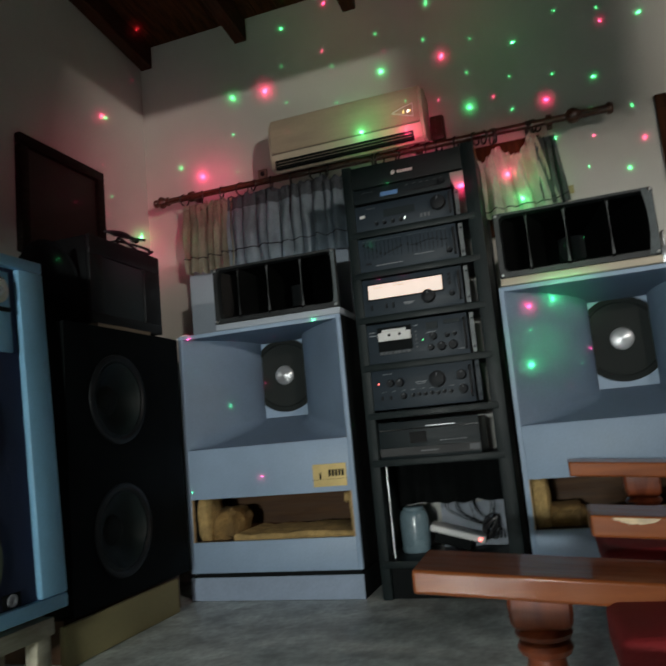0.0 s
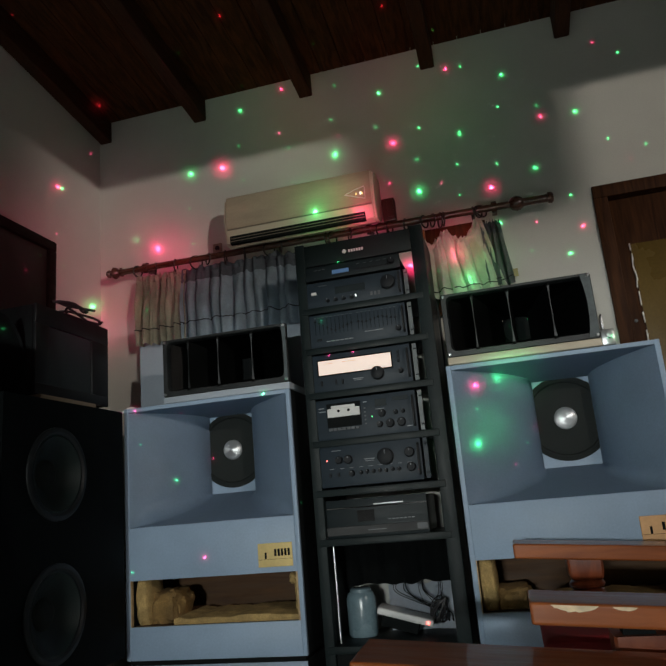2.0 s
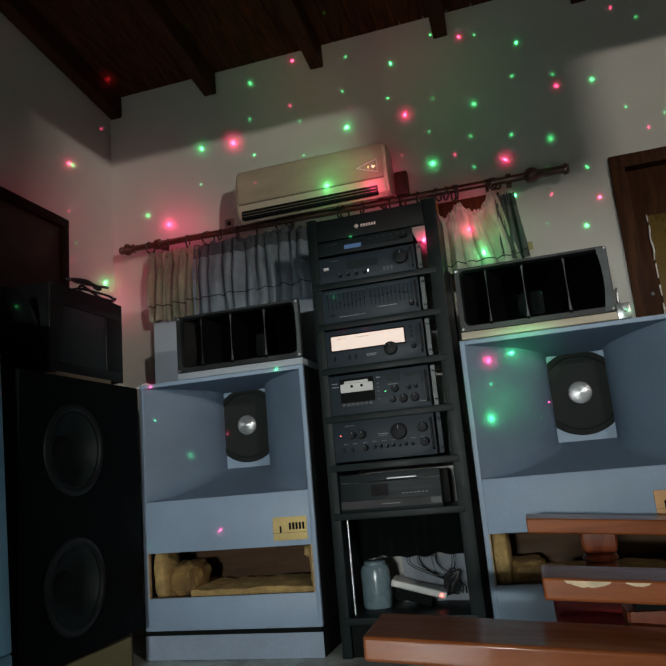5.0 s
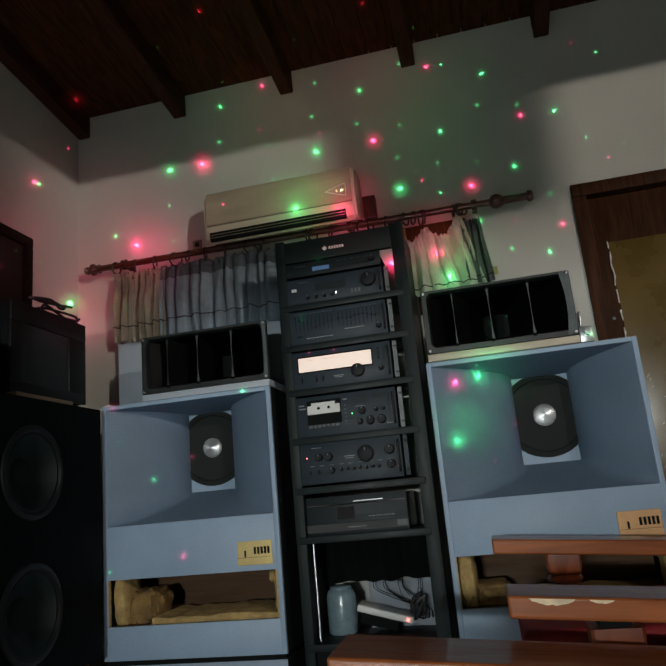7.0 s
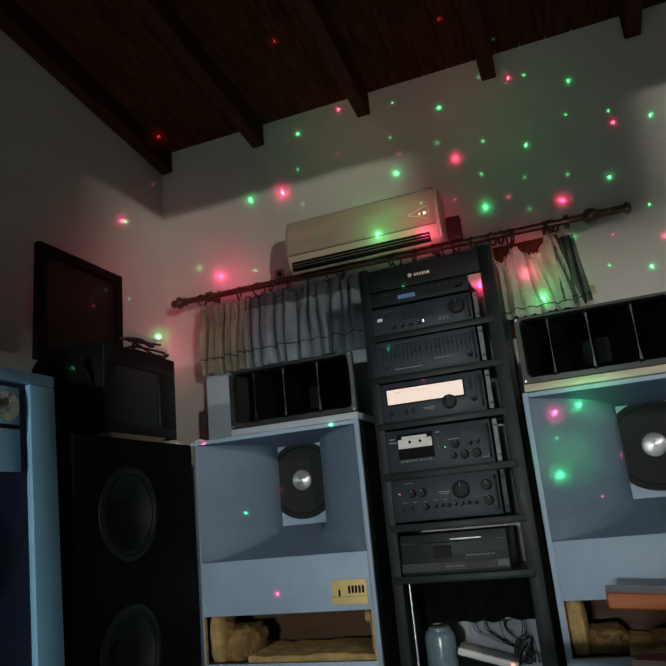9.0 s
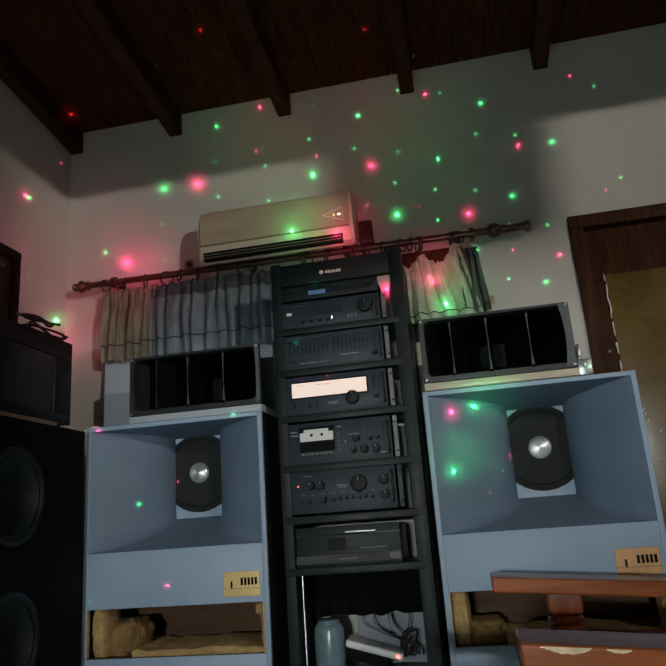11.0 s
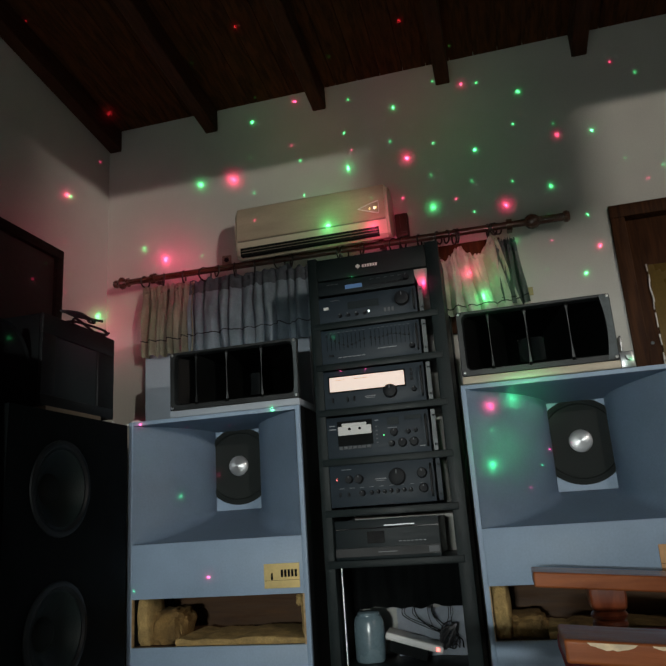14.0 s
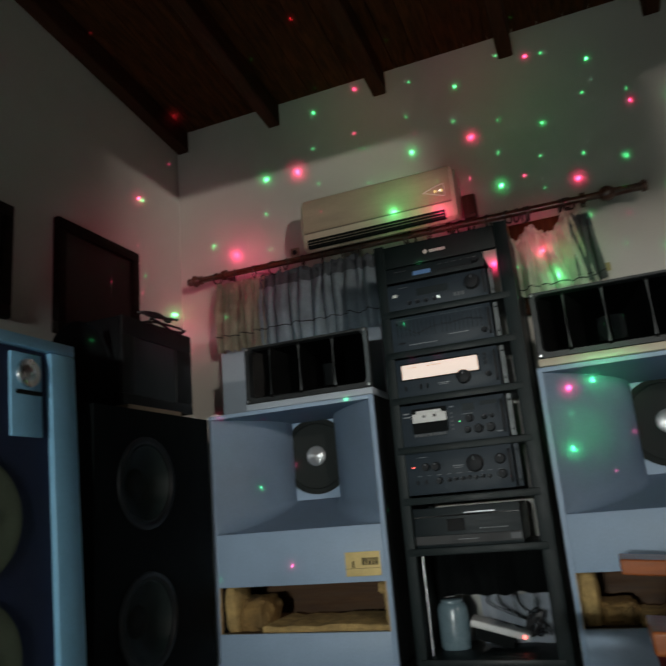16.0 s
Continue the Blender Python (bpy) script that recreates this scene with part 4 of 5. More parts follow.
box(bm, -0.106, -0.074, WY - 0.056, WY - 0.048, 2.03, 2.115, 0.002)
tagged(part("switch_box", bm, mat("dark_brown_plastic", (0.05, 0.035, 0.022), 0.4)), "dark brown switch box on the wall", "switch")
so = thing("wall_socket", pose(-1.035, WY, 2.045), "small worn brown-grey socket on the wall", "socket")
bm = B()
box(bm, -0.025, 0.025, -0.014, 0, -0.03, 0.03, 0.004)
part("cover", bm, mat("aged_socket", (0.3, 0.26, 0.2), 0.5, var=0.4, scale=40), so)
part("outlet", lathe(B(), ((0.013, 0.0), (0.013, 0.003), (0.01, 0.001), (0.0001, 0.001)), disc_y(0.002, -0.014, 0.003), 20), M_BLACK, so)

M_RING = mat("black_brown_ring", (0.012, 0.007, 0.005), 0.4, var=0.2, scale=20)
rod = thing("curtain_rod", pose(0, WY - 0.075, 1.973, 0, 0.45, 0), "dark turned wooden curtain rod with round finials", "curtain rod")
part("pole", tube(B(), [(-1.56 + k * 0.2165, 0, 0) for k in range(11)], 0.0165, 16), M_ROD, rod)
part("finial", lathe(B(), ((0.016, 0), (0.024, 0.004), (0.024, 0.012), (0.016, 0.018), (0.03, 0.035), (0.033, 0.048), (0.022, 0.062), (0.016, 0.07), (0.022, 0.078), (0.018, 0.09), (0.0001, 0.095)), pose(-1.56, 0, 0, 0, -90, 0), 20), M_ROD, rod)
part("finial", lathe(B(), ((0.016, -0.14), (0.03, -0.128), (0.036, -0.108), (0.03, -0.088), (0.02, -0.076), (0.018, 0.0), (0.019, 0.03), (0.026, 0.034), (0.027, 0.048), (0.02, 0.058), (0.0001, 0.06)), pose(0.61, 0, 0, 0, 90, 0), 20), M_ROD, rod)
for x in (-1.42, -0.2, 0.40):
    bm = B()
    lathe(bm, ((0.027, -0.012), (0.027, 0.012)), pose(x, 0, 0, 0, 90, 0), 18)
    box(bm, x - 0.012, x + 0.012, 0, 0.075, -0.014, 0.014, 0.003)
    part("bracket", bm, M_ROD, rod)
random.seed(31)
for x in [-1.44 + k * 0.1 + random.uniform(-0.03, 0.03) for k in range(9)] + [-0.42, -0.39, -0.3, -0.14, -0.1, -0.02, 0.07, 0.11, 0.145, 0.16, 0.3, 0.325, 0.34]:
    bm = B()
    a, b = random.uniform(-0.9, 0.9), random.uniform(-0.01, 0.0)
    tube(bm, [(x + a * 0.026 * math.cos(q), 0.025 * math.cos(q), 0.027 * math.sin(q) - 0.009 + b * (1 - math.sin(q))) for q in [2 * math.pi * i / 18 for i in range(19)]], 0.0042, 6)
    part("ring", bm, M_RING, rod)


def curtain(name, x0, x1, z0, z1, pleats, seed, material, label, sag, cord_at, lean=0.0, y=WY - 0.07, heading=M_SHADED_HEADING):
    """Gathered cloth: a puckered heading that sags between its rings, then narrow pleats with deep grooves."""
    t = thing(name, pose(0, y, 0), label, "curtain", "")
    bm = B()
    nx, nz = pleats * 16, 20

    def fold(u, v):
        a = math.pi * pleats * (u + 0.05 * noise.noise(Vector((u * 5, seed, 0.2 * v))) + 0.02 * noise.noise(Vector((u * 13, seed, v))))
        deep = (0.013 + 0.032 * min(1, v * 2.5)) * (1 + 0.8 * noise.noise(Vector((u * 8, seed + 3, v * 1.1))))
        return 0.014 - deep * abs(math.cos(a)) ** 0.55

    g = []
    for i in range(nx + 1):
        u = i / nx
        col = []
        for j in range(nz + 1):
            v = j / nz
            head = max(0.0, 1 - v / 0.22)
            top = z1 - sag(u)
            x = x0 + (x1 - x0) * u + lean * u * v + 0.008 * noise.noise(Vector((u * 9, v * 2, seed)))
            dy = fold(u, v) + head * (0.016 * noise.noise(Vector((u * 26, v * 9, seed))) + 0.01 * math.sin(v * 60 + 5 * noise.noise(Vector((u * 12, 1, seed)))))
            z = top - (top - z0) * v - 0.01 * noise.noise(Vector((u * 16, v, seed))) + 0.02 * (head ** 2) * noise.noise(Vector((u * 22, 4, seed)))
            col.append(bm.verts.new((x, dy + 0.005 * noise.noise(Vector((u * 34, v * 7, seed))), z)))
        g.append(col)
    heads = [[v.co.copy() for v in col[:5]] for col in g]
    for i in range(nx):
        for j in range(nz):
            bm.faces.new((g[i][j], g[i + 1][j], g[i + 1][j + 1], g[i][j + 1]))
    bmesh.ops.solidify(bm, geom=list(bm.faces), thickness=0.0015)
    part("cloth", bm, material, t)
    bm = B()   # ragged heading tape sewn over the top of the cloth; where grey, that is painted shade
    strip = [[bm.verts.new(col[j] + Vector((0, -0.004, 0.004 - (0.012 * noise.noise(Vector((i * 0.23, 6, seed))) if j == 4 else 0)))) for j in range(5)] for i, col in enumerate(heads)]
    for a, b in zip(strip, strip[1:]):
        for j in range(4):
            bm.faces.new((a[j], b[j], b[j + 1], a[j + 1]))
    bmesh.ops.solidify(bm, geom=list(bm.faces), thickness=0.001)
    part("heading", bm, heading, t, "gathered heading, painted shade where it is grey")
    bm = B()
    v = (z1 - cord_at) / (z1 - z0)
    n = pleats * 6
    tube(bm, [(x0 + (x1 - x0) * k / n + lean * k / n * v, fold(k / n, v) - 0.004, cord_at + 0.016 * noise.noise(Vector((k * 0.22, seed, 2))) + 0.005 * noise.noise(Vector((k * 0.9, seed, 5)))) for k in range(n + 1)], 0.0026, 6)
    part("cord", bm, M_CORD, t, "black cord across the hem")
    return t


def flat_sag(u):
    return 0.02 + 0.012 * noise.noise(Vector((u * 6, 8, 1)))


def slipped_sag(u):
    """Held at two rings, hanging loose between and beside them."""
    return 0.085 - 0.05 * math.exp(-((u - 0.36) / 0.12) ** 2) - 0.09 * math.exp(-((u - 0.93) / 0.14) ** 2)


curtain("curtain", -1.475, -1.19, 1.56, 1.955, 6, 2.0, M_CURTAIN_Y, "short gathered straw-grey curtain on the rod", flat_sag, 1.64, heading=M_CURTAIN_Y)
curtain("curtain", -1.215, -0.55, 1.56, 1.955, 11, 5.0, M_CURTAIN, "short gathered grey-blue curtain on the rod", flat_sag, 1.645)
curtain("curtain", 0.06, 0.335, 1.57, 1.935, 5, 9.0, M_CURTAIN_W, "short gathered pale curtain slipping off its rings", slipped_sag, 1.605, 0.075, heading=M_CURTAIN_W)
curtain("curtain", 0.325, 0.415, 1.585, 1.925, 2, 12.0, M_CURTAIN_G, "dark grey end of a curtain hanging from its last ring", flat_sag, 1.62, 0.03, WY - 0.062)
bm = B()
box(bm, 0.425, 0.463, WY - 0.066, WY - 0.063, 1.622, 1.66, 0.001, 1)
tagged(part("paper_tag", bm, mat("yellowed_tag", (0.36, 0.31, 0.14), 0.7, var=0.2, scale=30)), "small yellowed tag pinned at the curtain's edge", "tag")
bm = B()
box(bm, 0.035, 0.062, WY - 0.055, WY - 0.031, 1.5, 1.93, 0.003)
tagged(part("window_trim", bm, wood("orange_brown_trim", (0.18, 0.075, 0.02), (0.3, 0.14, 0.045), 0.45, (16, 16, 1.5), coat=0.1)), "orange-brown wooden strip beside the dark window", "", "", "structure")
# board put in for the dark window behind the curtain
bm = B()
box(bm, 0.03, 0.35, WY - 0.03, WY - 0.001, 1.5, 1.935, 0.003)
tagged(part("window_shutter", bm, M_DOOR), "dark brown board standing for the dark window behind the pale curtain", "shutter")
bm = B()
box(bm, -1.48, -0.6, WY - 0.05, WY - 0.03, 1.19, 1.62, 0.002)
tagged(part("window_board", bm, M_LINING), "pale blue-grey board behind the horn", "board")

# ---- door ----
fr = tagged(new("door_1"), "dark brown wooden door with a plastic-wrapped amber panel", "door", "", "structure")
fr.location = (DX0, WY, 0)
DWI = DX1 - DX0
for x0, x1, z0, z1 in ((0, 0.062, 0, DZ - 0.062), (DWI - 0.062, DWI, 0, DZ - 0.062), (0, DWI, DZ - 0.062, DZ)):
    bm = B()
    box(bm, x0, x1, -0.018, 0.16, z0, z1, 0.004)
    part("door_frame", bm, M_DOOR, fr)
L = part("door_leaf", box(B(), 0.064, DWI - 0.064, 0.03, 0.07, 0.01, DZ - 0.066, 0.003), M_DOOR, fr)
bm = B()
box(bm, 0.125, DWI - 0.16, 0.022, 0.0295, 0.35, 1.715, 0.002)
part("amber_panel", bm, M_AMBER, L, "amber-brown panel")
bm = B()
for k in range(72):   # broken fold of the wrapping, its glints made as pale pieces
    z = 0.55 + k * 0.0162
    if noise.noise(Vector((k * 0.37, 5, 0))) > -0.12:
        x = 0.118 + 0.006 * noise.noise(Vector((k * 0.3, 1, 0)))
        wide = 0.0045 + 0.006 * max(0.0, noise.noise(Vector((k * 0.5, 2, 0))))
        box(bm, x, x + wide, 0.012, 0.0215 + 0.004 * noise.noise(Vector((k, 0, 0))), z, z + 0.0164, 0.001, 1)
part("plastic_edge", bm, M_FILM, L, "crumpled plastic film edge, its glints made as pale pieces")
# short pale shards put in for glints on the film
random.seed(64)
for k in range(10):
    x, z, a = 0.15 + 0.16 * random.random(), 0.72 + 0.42 * random.random(), random.uniform(0.4, 1.4)
    n = random.uniform(0.008, 0.022)
    p = [(x, 0.0208, z), (x + n * math.cos(a) * 0.5 + 0.002, 0.02, z + n * math.sin(a) * 0.5), (x + n * math.cos(a), 0.0208, z + n * math.sin(a))]
    part("film_crease", tube(B(), p, 0.0014, 5), M_FILM, L, "pale shard standing for a glint on the plastic film")
lk = part("door_lock", lathe(B(), ((0.008, 0.0), (0.008, 0.004), (0.006, 0.006), (0.0001, 0.0065)), disc_y(0.088, 0.03, 1.36), 18), M_EAR, L, "small round metal lock")

# ---- left side: black stack, picture, pale blue cabinet ----
bs = thing("bass_cabinet", pose(-1.34, 2.30, 0.145), "black two-woofer bass cabinet against the wall", "loudspeaker")
M_CAB = mat("black_cabinet_paint", (0.0026, 0.0038, 0.004), 0.7, var=0.25, scale=7, bump=0.1, fine=160, spec=0.1)
bm = B()
box(bm, -0.40, -0.10, -0.345, 0.40, 0.0, 1.02, 0.004)
part("cabinet_body", bm, M_CAB, bs)
for a, b, c, e in ((-0.345, -0.327, 0.0, 1.02), (0.382, 0.40, 0.0, 1.02), (-0.327, 0.382, 0.0, 0.018), (-0.327, 0.382, 1.002, 1.02)):
    part("side_board", box(B(), -0.10, -0.001, a, b, c, e), M_CAB, bs)


def holed_board(bm, y0, y1, z0, z1, cy, cz, rad, n=64):
    """A rectangle facing +x with a round hole through it."""
    ring, rim = [], []
    corners = {round(math.atan2(z - cz, y - cy) / (2 * math.pi) * n) % n: (y, z) for y in (y0, y1) for z in (z0, z1)}
    for k in range(n):
        c, s = math.cos(2 * math.pi * k / n), math.sin(2 * math.pi * k / n)
        reach = min(((y1 if c > 0 else y0) - cy) / c if abs(c) > 1e-6 else 9, ((z1 if s > 0 else z0) - cz) / s if abs(s) > 1e-6 else 9)
        y, z = corners.get(k, (cy + c * reach, cz + s * reach))
        ring.append([bm.verts.new((x, cy + c * rad, cz + s * rad)) for x in (0.0, -0.018)])
        rim.append(bm.verts.new((0.0, y, z)))
    for k in range(n):
        q = (k + 1) % n
        bm.faces.new((ring[k][0], ring[q][0], rim[q], rim[k]))
        bm.faces.new((ring[k][0], ring[q][0], ring[q][1], ring[k][1]))


bm = B()
holed_board(bm, -0.345, 0.4, 0.51, 1.02, -0.05, 0.742, 0.148)
holed_board(bm, -0.345, 0.4, 0.0, 0.51, -0.05, 0.245, 0.148)
part("baffle", bm, M_CAB, bs)
for z in (0.742, 0.245):
    at = pose(0.0, -0.05, z, 0, 90, 0) @ Matrix.Scale(0.84, 4)
    wf = part("woofer", lathe(B(), ((0.176, 0.002), (0.166, 0.004), (0.156, -0.008), (0.11, -0.038), (0.065, -0.066), (0.0001, -0.07)), at, 48, False), M_TEALCONE, bs, "dark teal-grey paper cone woofer")
    part("rim", lathe(B(), ((0.208, 0.0), (0.207, 0.008), (0.198, 0.013), (0.186, 0.012), (0.176, 0.003)), at, 48, False), M_BLACK, wf, "satin black rim")
    part("dust_cap", lathe(B(), ((0.07, -0.064), (0.058, -0.05), (0.034, -0.041), (0.0001, -0.038)), at, 32, False), M_CONE, wf)
bm = B()
box(bm, -0.02, 0.0, -0.39, 0.3, 0.0, 0.135, 0.003)
tagged(part("plywood_board", bm, M_CARD), "plain brown board under the bass cabinet", "board").location = (-1.325, 2.28, 0.001)
bm = B()
box(bm, -0.38, -0.03, -0.36, 0.36, 0, 0.142, 0.003)
part("base", bm, M_BROWN, bs).location = (0, 0, -0.144)
bm = B()
box(bm, -1.74, -1.42, 2.25, 2.62, 1.167, 1.204, 0.004)
tagged(part("shelf_plank", bm, mat("brown_plank", (0.24, 0.19, 0.13), 0.6)), "worn brown plank lying on the bass cabinet", "plank")
sp = thing("small_speaker", pose(-1.44, 2.485, 1.205), "black box loudspeaker with a smooth recessed front", "loudspeaker")
bm = B()
box(bm, -0.29, -0.012, -0.25, 0.255, 0, 0.37, 0.008)
part("cabinet_body", bm, M_MATT, sp)
for y0, y1, z0, z1 in ((-0.25, 0.255, 0.0, 0.045), (-0.25, 0.255, 0.29, 0.37), (-0.25, -0.165, 0.045, 0.29), (0.13, 0.255, 0.045, 0.29)):
    bm = B()
    box(bm, -0.0115, 0.004, y0, y1, z0, z1, 0.003)
    part("front_frame", bm, M_BLACK, sp)
bm = B()
box(bm, -0.0117, -0.006, -0.164, 0.129, 0.046, 0.289)
part("front_cloth", bm, mat("dark_teal_cloth", (0.02, 0.03, 0.034), 0.7, var=0.15, bump=0.2, fine=250), sp, "dark grille cloth")
hs = thing("round_horn", pose(-1.5, 2.06, 1.167), "black round horn loudspeaker on the bass cabinet", "loudspeaker")
part("bell", lathe(B(), ((0.17, 0.0), (0.165, -0.01), (0.12, -0.03), (0.06, -0.1), (0.04, -0.18), (0.055, -0.185), (0.055, -0.23), (0.0001, -0.232)), pose(0.02, 0, 0.172, 0, 90, 0), 40, False), M_MATT, hs)
bm = B()
box(bm, -0.12, 0.0, -0.06, 0.06, 0.0, 0.03, 0.004)
part("stand", bm, M_MATT, hs)
for k, (a, b) in enumerate(((2.28, 2.66), (2.42, 2.7), (2.3, 2.52))):
    bm = B()
    random.seed(20 + k)
    p = [(-1.52 + 0.07 * k + 0.03 * math.sin(q * 2.1 + k), a + (b - a) * (0.5 + 0.5 * math.sin(q * 1.3 + k)), 1.584 + 0.012 * abs(math.sin(q * 2.3 + k))) for q in range(9)]
    tube(bm, spline(p, 5), 0.006, 6)
    tagged(part("cable_coil", bm, M_CORD), "loose black cable coiled on the box", "cable")
bm = B()
tube(bm, spline(((-1.43, 2.72, 1.19), (-1.39, 2.74, 1.165), (-1.365, 2.76, 1.18), (-1.35, 2.79, 1.195), (-1.33, 2.83, 1.188)), 6), 0.005, 6)
tagged(part("white_cable", bm, M_WHITE), "short pale cable between the cabinets", "cable")

for y0, y1, z0, z1 in ((2.17, 2.726, 1.535, 2.055), (1.36, 1.93, 1.535, 2.0)):
    p = thing("picture", pose(WX, (y0 + y1) / 2, z0), "dark painting in a broad dark wooden frame", "picture", "pictures on the wall")
    hw, hh, f = (y1 - y0) / 2, z1 - z0, 0.05
    for a, b, c, d in ((-hw, hw, 0, f), (-hw, hw, hh - f, hh), (-hw, -hw + f, f, hh - f), (hw - f, hw, f, hh - f)):
        bm = B()
        box(bm, 0, 0.035, a, b, c, d, 0.006)
        part("frame_side", bm, M_FRAME, p)
    bm = B()
    box(bm, 0.002, 0.014, -hw + f, hw - f, f, hh - f)
    part("canvas", bm, M_PICT, p)

# pale blue cabinet: front plane at x = -1.45, towards +x
NEARER = pose(0.031, 0.0, 0.063) @ Matrix.Scale(0.91, 4)
bc = thing("blue_cabinet", NEARER @ pose(-1.45, 1.45, 0.16, 0, -3.4, 0), "pale blue loudspeaker cabinet leaning back, navy front, on a wooden stand", "loudspeaker")
Y0, Y1, H = -0.45, 0.61, 1.265
for a, b, c, d in ((Y0, Y1, H - 0.045, H), (Y0, Y1, 0.0, 0.05), (Y0, Y0 + 0.075, 0.05, H - 0.045), (Y1 - 0.125, Y1, 0.05, H - 0.045)):
    bm = B()
    box(bm, -0.03, 0.0, a, b, c, d, 0.008)
    part("front_frame", bm, M_PALEBLUE, bc)
bm = B()
box(bm, -0.185, -0.031, Y0 + 0.004, Y1 - 0.004, 0.004, H - 0.004, 0.004)
part("cabinet_body", bm, M_PALEBLUE, bc)
bm = B()
box(bm, -0.0305, -0.024, Y0 + 0.076, Y1 - 0.126, 0.051, H - 0.046)
part("front_cloth", bm, M_NAVY, bc)
for z, r in ((0.64, 0.175), (0.22, 0.165)):
    wf = part("woofer", lathe(B(), ((r + 0.02, 0.0), (r + 0.02, 0.01), (r, 0.012), (r - 0.03, 0.004), (0.05, -0.01 + 0.012), (0.0001, 0.002)), pose(-0.024, 0.155, z, 0, 90, 0), 44), M_GREENCONE, bc, "dull greenish woofer cone")
    part("dust_cap", lathe(B(), ((0.05, 0.002), (0.04, 0.016), (0.0001, 0.022)), pose(-0.024, 0.155, z, 0, 90, 0), 28), M_GREENCONE, wf)
bm = B()
box(bm, -0.025, -0.012, 0.31, 0.448, 0.905, 1.2, 0.003)
tp = part("tweeter_plate", bm, M_PALEBLUE, bc, "pale blue tweeter plate")
bm = B()
box(bm, -0.013, -0.004, 0.33, 0.44, 1.05, 1.065, 0.002)
part("slot", bm, M_MATT, tp)
part("horn_lens", lathe(B(), ((0.052, 0.0), (0.05, 0.01), (0.03, 0.006), (0.018, 0.016), (0.0001, 0.02)), pose(-0.012, 0.385, 1.128, 0, 90, 0), 32), M_SILVER, tp, "silver horn lens")
bm = B()
box(bm, -0.024, -0.018, 0.33, 0.41, 0.055, 0.1, 0.002)
lb = part("maker_badge", bm, M_MATT, bc, "small badge with a pale ring")
bm = B()
lathe(bm, ((0.02, 0), (0.02, 0.003), (0.012, 0.003), (0.012, 0.0)), pose(-0.0175, 0.37, 0.078, 0, 90, 0), 20)
part("badge_ring", bm, M_GREY, lb)
bm = B()
box(bm, -0.27, 0.0, -0.44, 0.535, 0.085, 0.143, 0.005)
for a, b in ((-0.43, -0.37), (0.46, 0.525)):
    box(bm, -0.06, -0.01, a, b, -0.069, 0.086, 0.003)
    box(bm, -0.26, -0.21, a, b, -0.069, 0.086, 0.003)
tagged(part("wooden_stand", bm, wood("weathered_stand", (0.3, 0.28, 0.2), (0.5, 0.47, 0.36), 0.7, (10, 2, 10), coat=0)), "low weathered wooden stand with four legs", "stand").matrix_basis = NEARER @ pose(-1.45, 1.45, 0.001)


